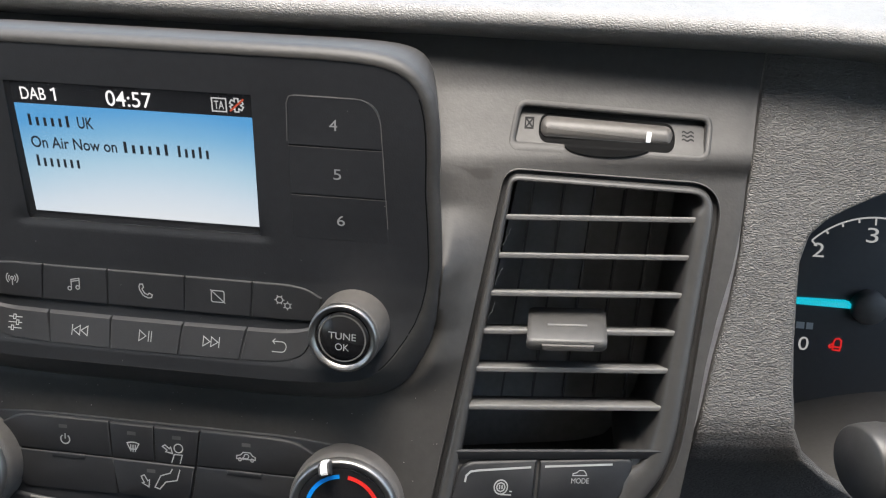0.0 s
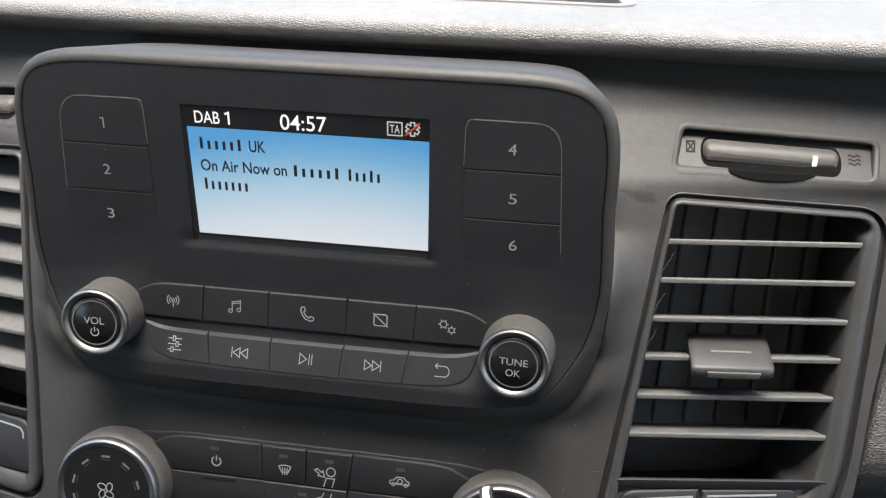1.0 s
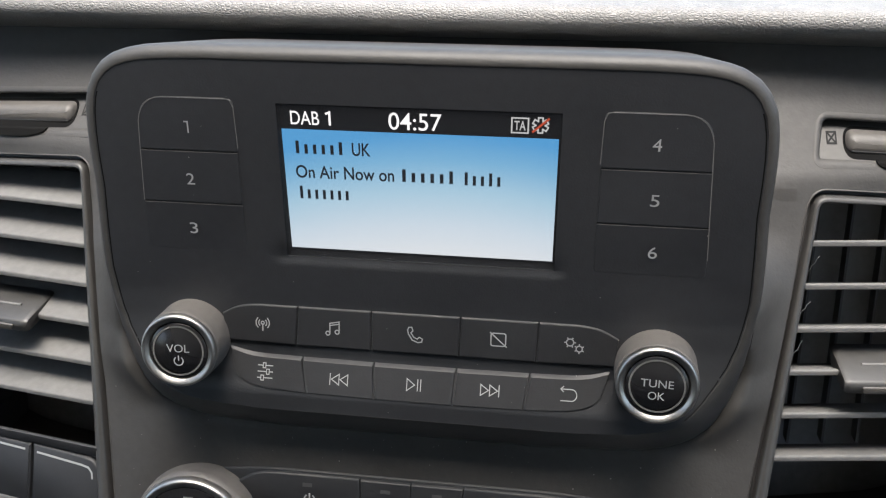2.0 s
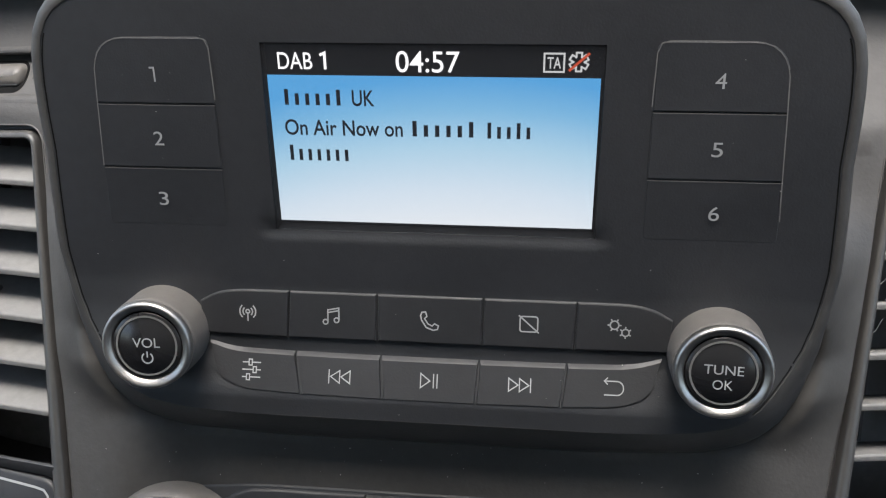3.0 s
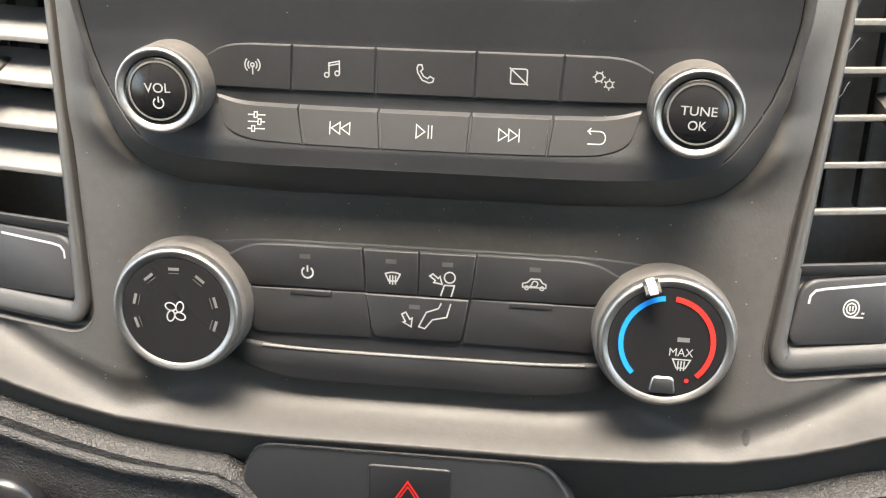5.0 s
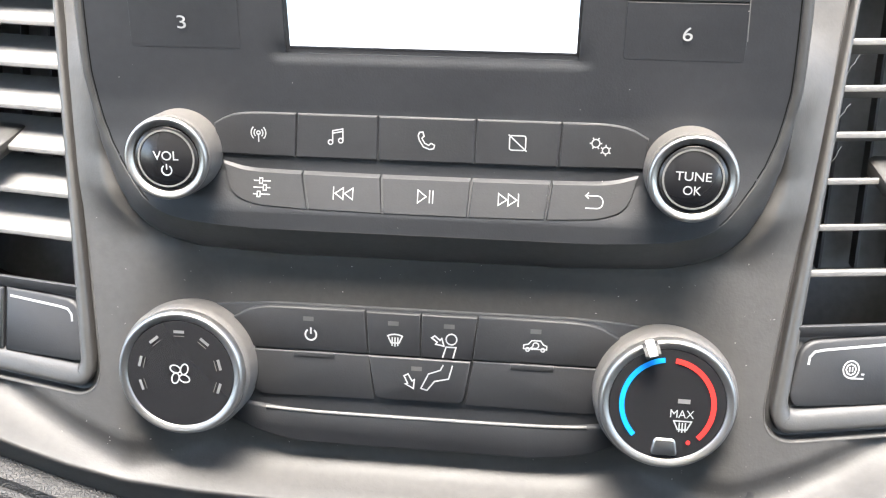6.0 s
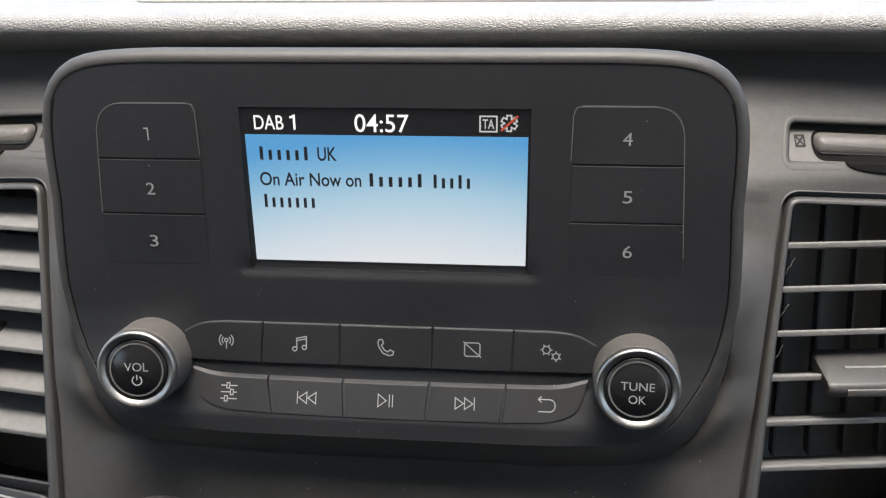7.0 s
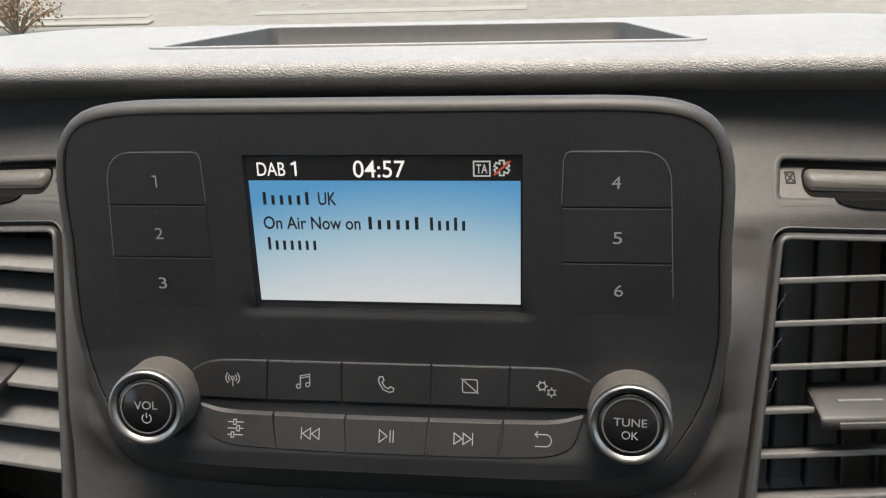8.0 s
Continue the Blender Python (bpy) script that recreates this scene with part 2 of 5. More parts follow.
def ribbon(polylines, width, yf, proud=0.2, bm=None, depth=0.0):
    """Strokes of a printed mark, a little proud of the surface yf: rows of (x, z)."""
    bm = bm or bmesh.new()
    for line in polylines:
        closed = line[0] == line[-1] and len(line) > 3
        pts = [Vector(p) for p in (line[:-1] if closed else line)]
        n, sides = len(pts), []
        for i, p in enumerate(pts):
            a = pts[i - 1] if (closed or i) else p
            b = pts[(i + 1) % n] if (closed or i < n - 1) else p
            d1, d2 = (p - a), (b - p)
            d1 = d1.normalized() if d1.length > 1e-6 else d2.normalized()
            d2 = d2.normalized() if d2.length > 1e-6 else d1
            m = d1 + d2
            m = m.normalized() if m.length > 1e-3 else d1
            nrm = Vector((-m.y, m.x))
            k = width / 2 / max(0.5, abs(m.dot(d1)))
            l, r = p + nrm * k, p - nrm * k
            sides.append((bm.verts.new((l.x, yf(l.x, l.y) - proud, l.y)), bm.verts.new((r.x, yf(r.x, r.y) - proud, r.y))))
        for i in range(n if closed else n - 1):
            (a, b), (c, d) = sides[i], sides[(i + 1) % n]
            bm.faces.new((a, b, d, c))
    return bm


def patch(polygons, yf, proud=0.2, bm=None):
    bm = bm or bmesh.new()
    for poly in polygons:
        bm.faces.new([bm.verts.new((x, yf(x, z) - proud, z)) for x, z in poly])
    return bm


def arc(cx, cz, r, a, b, n=14):
    return [(cx + r * math.cos(radians(a + (b - a) * k / n)), cz + r * math.sin(radians(a + (b - a) * k / n))) for k in range(n + 1)]


def circle(cx, cz, r, n=24):
    pts = arc(cx, cz, r, 0, 360, n)
    pts[-1] = pts[0]
    return pts


def rect(x0, z0, x1, z1):
    return [(x0, z0), (x1, z0), (x1, z1), (x0, z1)]


def words(text, x0, z0, x1, z1, yf, proud=0.25, bold=0.0):
    """A line of writing, fitted into the box x0..x1, z0..z1 (the height of its capitals)."""
    cu = bpy.data.curves.new("writing", "FONT")
    cu.body, cu.offset = text, bold
    ob = bpy.data.objects.new("writing", cu)
    scene.collection.objects.link(ob)
    bpy.context.view_layer.update()
    me = bpy.data.meshes.new_from_object(ob.evaluated_get(bpy.context.evaluated_depsgraph_get()))
    bpy.data.objects.remove(ob)
    bpy.data.curves.remove(cu)
    bm = bmesh.new()
    bm.from_mesh(me)
    bpy.data.meshes.remove(me)
    xs = [v.co.x for v in bm.verts]
    a, b = min(xs), max(xs)
    cap = 0.70
    for v in bm.verts:
        x, z = x0 + (x1 - x0) * (v.co.x - a) / (b - a), z0 + (z1 - z0) * v.co.y / cap
        v.co = (x, yf(x, z) - proud, z)
    return bm


def lathe(profile, base, front, n=48, bm=None):
    """A turned part: rows of radius and how far along the axis from base (0) to front (1)."""
    bm = bm or bmesh.new()
    base, front = Vector(base), Vector(front)
    axis = (front - base).normalized()
    u = Vector((1, 0, 0))
    u = (u - axis * u.dot(axis)).normalized()
    w = u.cross(axis)
    w = -w if w.z < 0 else w
    rows = []
    for r, k in profile:
        c = base + (front - base) * k
        if r < 1e-6:
            rows.append([bm.verts.new(c)])
        else:
            rows.append([bm.verts.new(c + (u * math.cos(2 * math.pi * i / n) + w * math.sin(2 * math.pi * i / n)) * r) for i in range(n)])
    for a, b in zip(rows, rows[1:]):
        if len(a) == 1 or len(b) == 1:
            tip, rim = (a[0], b) if len(a) == 1 else (b[0], a)
            for i in range(n):
                bm.faces.new((tip, rim[i], rim[(i + 1) % n]))
        else:
            bridge(bm, a, b)
    return bm


def face_plane(base, front, k):
    """The plane across a knob's axis at k of its way from base to front, as y of x and z."""
    base, front = Vector(base), Vector(front)
    a = (front - base).normalized()
    c = base + (front - base) * k
    return lambda x, z: c.y - (a.x * (x - c.x) + a.z * (z - c.z)) / a.y


def box(x0, y0, z0, x1, y1, z1, bm=None, bevel=0.0):
    bm = bm or bmesh.new()
    made = bmesh.ops.create_cube(bm, size=1.0)["verts"]
    for v in made:
        v.co = (x0 + (x1 - x0) * (v.co.x + 0.5), y0 + (y1 - y0) * (v.co.y + 0.5), z0 + (z1 - z0) * (v.co.z + 0.5))
    if bevel:
        edges = list({e for v in made for e in v.link_edges})
        bmesh.ops.bevel(bm, geom=edges, offset=bevel, segments=3, affect="EDGES", profile=0.6)
    return bm


def tube(points, radius, bm=None, n=10):
    bm = bm or bmesh.new()
    pts = [Vector(p) for p in points]
    rows = []
    for i, p in enumerate(pts):
        d = (pts[min(i + 1, len(pts) - 1)] - pts[max(i - 1, 0)]).normalized()
        u = d.cross(Vector((0, 0, 1)))
        u = u.normalized() if u.length > 1e-4 else Vector((1, 0, 0))
        w = u.cross(d)
        rows.append([bm.verts.new(p + (u * math.cos(2 * math.pi * k / n) + w * math.sin(2 * math.pi * k / n)) * radius) for k in range(n)])
    for a, b in zip(rows, rows[1:]):
        bridge(bm, a, b)
    bm.faces.new(rows[0])
    bm.faces.new(rows[-1][::-1])
    return bm


# ---- the dashboard's surfaces ----
SIDE = [(-160, -30.6), (-107, -7.8), (-7, 35.2), (0.3, 38.4), (10, 46.6), (24, 57.5), (34, 63.5), (46, 69.6)]
MIDDLE = [(-170, -21.5), (-160, -20), (-145, -18.2), (-111, -10.8), (-82, -4.2), (-70, 2), (-7, 31), (46, 70)]
LEDGE = [(0, -174.4), (50, -174.5), (80, -173.4), (108, -170.8), (128, -165.5), (144, -159.6), (155, -154.6), (172, -149), (200, -145), (260, -144)]
SEAM = [(-190, 214), (-127, 221.8), (-96, 224.5), (-74.6, 227.6), (-53, 232), (-34, 234.3), (-12.7, 234.8), (2.3, 235.6), (18.4, 237.1), (33, 238.7), (46, 240)]
FACE_HALF = [(-79.6, 46), (-79.2, 64), (-78.2, 79), (-76.4, 88), (-74.4, 92.4), (-71, 96.9), (-66.5, 100.8), (-60, 105.2), (-54, 108.4), (-47, 110.8), (-40, 112.1), (-31, 113.0), (-24, 112.8), (-13, 112.2), (0, 111.2), (12, 111.2), (20, 110.9), (27, 110.2), (33, 108.8), (37.6, 106.4), (40.6, 103.7), (42.9, 100.1), (44.4, 95.6), (45.3, 90.5), (45.9, 83), (46.2, 72)]
FACE_Y = [(-79.6, -16.2), (-73.2, -15.4), (-64.5, -10.2), (-62.2, -8.5), (-61.3, -8.1), (-57, -7.4), (-42, -4.6), (-26, -4.4), (47, -4.2)]


def vent_y(x, z):
    return 35.2 + 0.148 * (abs(x) - 139.7) + 0.43 * (z + 7)


FLANK_Y = [(-79.6, -16.2), (-73.2, -14.6), (-66, -11.2), (-58, -8.0), (-50, -5.8), (-40, -4.6), (-26, -4.4), (47, -4.2)]


def radio_y(x, z):
    a = interp(FACE_Y, z)
    return a + (interp(FLANK_Y, z) - a) * smoothstep(66, 76, abs(x))


def climate_y(x, z):
    return -14.3 + 0.24 * (z + 120)


RIM_LINE = [(interp(FACE_HALF, -79.6 + 75 * (k / 40) ** 1.6), -79.6 + 75 * (k / 40) ** 1.6) for k in range(41)]
RIM_LINE = [(12 * k, -79.6) for k in range(4)] + RIM_LINE


def outline_gap(ax, z):
    """How far a place lies outside the radio's lower outline (minus: inside)."""
    best = 1e9
    for (px, pz), (qx, qz) in zip(RIM_LINE, RIM_LINE[1:]):
        dx, dz = qx - px, qz - pz
        t = max(0, min(1, ((ax - px) * dx + (z - pz) * dz) / (dx * dx + dz * dz)))
        best = min(best, math.hypot(ax - px - dx * t, z - pz - dz * t))
    return -best if z > -79.6 and ax < interp(FACE_HALF, z) else best


def fascia_y(x, z):
    ax = abs(x)
    b = 0.148 + (0.09 - 0.148) * smoothstep(-7, 5, z)
    side = interp(SIDE, z) + b * (ax - 140)
    if ax > 222:
        side += 0.4 * smoothstep(232, 234, ax)
    y = side + (interp(MIDDLE, z) - side) * (1 - smoothstep(72, 112, ax))
    # the flank rises in a soft ridge to meet the radio's rim
    if -112 < z < -5 and 40 < ax < 160:
        low = smoothstep(-38, -80, z)
        away = outline_gap(ax, z) - (3.9 + 10.3 * low)
        depth = interp(FACE_Y, z) + 5.5 + 4.5 * low
        want = depth + 0.3 + (0.6 + 0.5 * min(-away, 8) if away < 0 else 0)
        if want < y:
            y += (want - y) * math.exp(-(max(0, away) / 9.0) ** 1.4) * smoothstep(-16, -42, z)
        elif away < 0:
            y = want
    return y


VENT_OUT = rounded([(138.5, -5, 5), (224.5, -9.5, 13), (213.5, -140, 42), (116.5, -144.5, 12)], 10)


def vent_line(side):
    """The bezel's outer edge; the passenger's vent sits a little further out."""
    return VENT_OUT if side > 0 else [(x + 2.2, z) for x, z in VENT_OUT]


SLIDER_WELL = rounded([(139.2, 5.0, 2.5), (216.5, 3.2, 2.5), (217.5, 15.4, 3), (141, 18.6, 3)], 6)


def inside(x, z, poly):
    hit = False
    for (ax, az), (bx, bz) in zip(poly, poly[1:] + poly[:1]):
        if (az > z) != (bz > z) and x < (bx - ax) * (z - az) / (bz - az) + ax:
            hit = not hit
    return hit


def grid(rows, skip=None):
    bm = bmesh.new()
    vs = [[bm.verts.new(p) for p in row] for row in rows]
    for a, b in zip(vs, vs[1:]):
        for i in range(len(a) - 1):
            c = (a[i].co + a[i + 1].co + b[i].co + b[i + 1].co) / 4
            if not (skip and skip(c)):
                bm.faces.new((a[i], a[i + 1], b[i + 1], b[i]))
    return bm


dashboard = thing("dashboard", 0, 120, -230, "dark graphite plastic van dashboard with grained top pad", "dashboard")


def build_fascia():
    us = [k / 110 for k in range(-110, 111)]
    edges = {s: [(s * x, z) for x, z in inset(vent_line(s), -1.6)] for s in (1, -1)}
    well = inset(SLIDER_WELL, -0.9)
    skip = lambda c: inside(c.x, c.z, edges[1 if c.x > 0 else -1]) or inside(abs(c.x), c.z, well)
    rows = []
    zs = [46 - 2.1 * k for k in range(98)]
    for k in range(100):
        v = k / 99
        row = []
        for u in us:
            x = u * interp(SEAM, 46 - v * 205)
            end = interp(LEDGE, abs(x)) + 13
            z = 46 + (end - 46) * v
            row.append((x, fascia_y(x, z), z))
        rows.append(row)
    start = rows[-1]
    for t in (0.12, 0.25, 0.4, 0.55, 0.7, 0.82, 0.92, 1.0):
        row = []
        for (x, y0, z0) in start:
            ze = interp(LEDGE, abs(x))
            row.append((x, y0 + (-40 - y0) * t**4.0, z0 + (ze - z0) * (0.35 * t + 0.65 * t ** 0.75)))
        rows.append(row)
    last = rows[-1]
    for dy, dz in ((-0.5, -0.2), (-0.8, -0.8), (-0.7, -1.8), (0.6, -6), (4, -18), (10, -60)):
        rows.append([(x, y + dy, z + dz) for x, y, z in last])
    bm = grid(rows, skip)
    for v in bm.verts:
        if v.is_boundary and v.co.z < -1 and 105 < abs(v.co.x) < 232:
            p, best = Vector((v.co.x, v.co.z)), None
            line = edges[1 if v.co.x > 0 else -1]
            for a, b in zip(line, line[1:] + line[:1]):
                a, b = Vector(a), Vector(b)
                d = b - a
                if d.length < 1e-6:
                    continue
                q = a + d * max(0, min(1, (p - a).dot(d) / d.dot(d)))
                if best is None or (q - p).length < (best - p).length:
                    best = q
            if (best - p).length < 3.2:
                v.co = (best.x, fascia_y(best.x, best.y), best.y)
    part("centre_fascia", bm, GRAPHITE, dashboard, "satin graphite plastic centre fascia", 50)


def build_top_pad():
    """The grained roll along the edge, and the top that runs to the windscreen round a sunken tray."""
    profile = [(92, 33), (78, 38), (66, 42), (58, 45), (53.2, 47.2), (50.7, 49.2), (49.9, 51.0), (50.0, 52.8), (50.7, 54.6), (52.0, 55.9), (54.4, 56.8), (60, 57.5), (72, 58.1), (91, 58.5)]
    xs = [-440 + 4 * k for k in range(221)]
    drop = lambda x: -0.0014 * max(0, abs(x + 10) - 235) ** 2
    rows = [[(x, y + 0.00012 * x * x * 0.6, z + drop(x) * 0.4) for x in xs] for y, z in profile]
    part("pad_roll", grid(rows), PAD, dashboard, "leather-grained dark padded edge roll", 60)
    tray = rounded([(-122, 103, 9), (117, 99, 9), (96, 226, 10), (-110, 236, 10)], 6)
    bm = bmesh.new()
    zt = lambda x, y: 58.5 + 0.004 * (y - 91) - 0.00042 * max(0, y - 240) ** 2 + drop(x) * (0.4 + 0.6 * smoothstep(91, 330, y))
    ys = [91 + 4.6 * k for k in range(63)]
    rows = [[(x, y + 0.00012 * x * x * 0.6 * (1 - smoothstep(91, 300, y)), zt(x, y)) for x in xs] for y in ys]
    gap = inset(tray, -1.5)
    bm = grid(rows, lambda c: inside(c.x, c.y, gap))
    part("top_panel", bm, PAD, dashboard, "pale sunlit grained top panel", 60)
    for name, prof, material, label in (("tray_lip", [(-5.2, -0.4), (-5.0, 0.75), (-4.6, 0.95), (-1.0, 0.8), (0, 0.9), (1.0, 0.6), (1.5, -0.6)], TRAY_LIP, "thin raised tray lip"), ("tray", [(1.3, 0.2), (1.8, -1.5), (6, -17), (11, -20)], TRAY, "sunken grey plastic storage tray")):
        bm = bmesh.new()
        lv = [[bm.verts.new((x, y, zt(x, y) + dz)) for x, y in inset(tray, d)] for d, dz in prof]
        for a, b in zip(lv, lv[1:]):
            bridge(bm, a, b)
        if name == "tray":
            bm.faces.new(lv[-1])
        part(name, bm, material, dashboard, label, 50)


BINNACLE = [(-190, 352), (-179, 339), (-146.4, 301.6), (-136.5, 289.4), (-128.8, 281.8), (-117.9, 272), (-103, 264.8), (-86, 262), (-69, 260.6), (-52, 259.9), (-37.4, 259.6), (-26.6, 262.7), (-20, 270), (-14.4, 280.8), (-9.8, 291.3), (-5, 308), (-1, 330), (3, 365), (5, 430), (50, 430)]
# turned under below z -97: the lower trim's shade is put into its shape
TRIM_Y = [(-200, 50), (-140, 25), (-122, 17), (-112, 13.8), (-104, 12.4), (-97, 12.6), (-90, 15.2), (-82, 18.6), (-40, 36), (-7, 50), (0.3, 52.5), (10, 57), (24, 67), (34, 72.5), (46, 78)]


def trim_y(x, z):
    return interp(TRIM_Y, z) + 0.10 * (x - 240)


def build_trim():
    rows = []
    for k in range(130):
        z = 44 - 1.75 * k
        a, b = interp(SEAM, z) + 0.6, interp(BINNACLE, z)
        row = [(a + 0.2, trim_y(a, z) + 5, z), (a, trim_y(a, z) + 0.9, z), (a + 0.8, trim_y(a, z), z)]
        row += [(a + (b - 3 - a) * (0.03 + 0.97 * u / 14), trim_y(a + (b - 3 - a) * u / 14, z), z) for u in range(1, 15)]
        row += [(b - 1.2, trim_y(b, z) + 0.4, z), (b, trim_y(b, z) + 2.2, z), (b + 0.4, trim_y(b, z) + 5, z)]
        rows.append(row)
    part("binnacle_trim", grid(rows), TRIM_SKIN, dashboard, "wrinkle-grained dark skin beside the instruments", 60)
    rows = []
    for k in range(80):
        z = 4 - 2.0 * k
        b = interp(BINNACLE, z)
        y = trim_y(b, z) + 4
        c, low = min(b, 262) if z < -30 else b, 30 * smoothstep(-95, -130, z)
        rows.append([(b + 0.3, y, z), (0.6 * b + 0.4 * c + 1, y + 10, z - 0.3 * low), (c + 5, y + 50, z - 1 - low), (c + 14, 130, z - 2 - low), (c + 16, 175, z - 2 - low)])
    part("binnacle_wall", grid(rows), DARK, dashboard, "dark inner wall of the instrument binnacle", 50)


def build_lower():
    """The grained lower skin under the ledge, its piping and a small ridge."""
    top = [(-260, -157), (-200, -159), (-155, -166.4), (-129, -176), (-109, -182.6), (-88.7, -186), (-70, -188), (-60, -198), (-50, -216), (45, -216), (55, -204), (66, -198), (90, -194), (128, -186), (155, -174.5), (200, -166), (260, -164)]
    rows = []
    for k in range(14):
        d = 150 * (k / 13) ** 1.5
        rows.append([(x, -36 - 9 * smoothstep(0, 3, d) - 4 * smoothstep(3, 30, d) + 0.15 * max(0, d - 40), interp(top, x) - d) for x in range(-256, 257, 8)])
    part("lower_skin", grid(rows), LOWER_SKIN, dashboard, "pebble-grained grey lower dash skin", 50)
    pts = [(x, -46.4, interp(top, x) - 9.5 + 3.5 * smoothstep(-150, -60, x)) for x in range(-250, -57, 8)]
    part("piping", tube(pts, 2.2), LOWER_SKIN, dashboard, "dark moulded piping line", 60)


build_fascia()
build_top_pad()
build_trim()
build_lower()


# ---- the radio ----
radio = thing("car_radio", 0, 10, -79, "matte black car radio panel with a lit blue display", "radio")


def screen_y(x, z):
    return 0.5 - 0.035 * (z - 4.5)


def cover_y(x, z):
    """The dark window over the display: flush above, a little sunk below."""
    return -4.1 + 0.9 * (33 - z) / 55.5


def build_radio_body():
    bm = bmesh.new()
    cols = [-61, -58, -55, -53, -51, -49, -47.4, -46.6, -45.9, -45.8, -24, 0, 24, 47.2, 47.3, 47.9, 49, 51, 53, 55, 58, 61]
    zs = sorted({z for z, _ in FACE_HALF} | {z for z, _ in FACE_Y if -79.6 <= z <= 46.5} | {31.8, 31.9, 32.4, 33.0, 34.0, 36.0, 38.0, 40.0, 10.0, -10.0, -18.0, -20.4, -22.8, -22.9, -23.6, -24.4, -25.2, -26.0, -26.8, -28.5, -33.0, -38.0, 46.5, -50.0, -66.0, -70.0})
    rows = []
    for z in zs:
        w = interp(FACE_HALF, z)
        row = []
        outer = [61 + (w - 61) * k / 8 for k in range(1, 9)]
        for x in [-v for v in reversed(outer)] + (cols if w > 61 else [c * w / 61 for c in cols]) + outer:
            ax = abs(x)
            lip = 0.9 * smoothstep(-26.4, -22.6, z) * smoothstep(53, 46.5, ax) * (1 if z < -22.7 else 0 if ax < 47.35 else smoothstep(-17, -22.7, z))
            hole = (-45.85 < x < 47.25) * (-22.85 < z < 31.85)
            y = radio_y(x, z) + lip
            row.append((x, y + (screen_y(x, z) + 0.8 - y) * hole, z))
        rows.append(row)
    wall_row = lambda c: c.y > -2.6 and -47 < c.x < 48.5 and -24 < c.z < 33
    part("display_well", grid(rows, lambda c: not wall_row(c)), MATTE, radio, "unlit black well round the display", 40)
    bm = grid(rows, wall_row)
    part("face", bm, FACE, radio, "matte black radio face", 40)
    # rim: swept round the face's outline
    half = [(interp(FACE_HALF, z), z) for z in [-79.6 + 125.8 * (1 - (1 - k / 130) ** 1.5) for k in range(131)]]
    outline = [(x, z) for x, z in half] + [(-x, z) for x, z in reversed(half)]
    high = [(0.9, 2.0), (0.5, 0.4), (0.2, -0.2), (-0.6, -0.3), (-2.0, 0.3), (-3.2, 1.6), (-3.8, 3.6), (-3.6, 6.5), (-2.4, 14), (4, 55)]
    under = [(0.6, 2.0), (0.45, 0.2), (0.15, 0.0), (-0.4, 0.25), (-4.5, 2.4), (-8.0, 4.8), (-11.5, 7.4), (-14.2, 9.9), (-15.0, 12.5), (-12, 40)]
    bm = bmesh.new()
    rows = []
    for (d0, y0), (d1, y1) in zip(high, under):
        row = []
        for (x, z), (ox, oz) in zip(inset(outline, 1.0), outline):
            low = smoothstep(-38, -80, oz)
            d, dy = d0 + (d1 - d0) * low, y0 + (y1 - y0) * low
            row.append(bm.verts.new((ox + (x - ox) * d, radio_y(ox, oz) + dy, oz + (z - oz) * d)))
        rows.append(row)
    for a, b in zip(rows, rows[1:]):
        bridge(bm, a, b)
    part("rim", bm, GRAPHITE, radio, "rounded graphite rim curving under the face", 50)
    for side in (-1, 1):
        line = [(side * (interp(FACE_HALF, z) - 0.9), z) for z in [34 - 2 * k for k in range(54)]]
        part("groove", ribbon([line], 0.45, radio_y, 0.06), MATTE, radio, "fine dark groove along the rim")


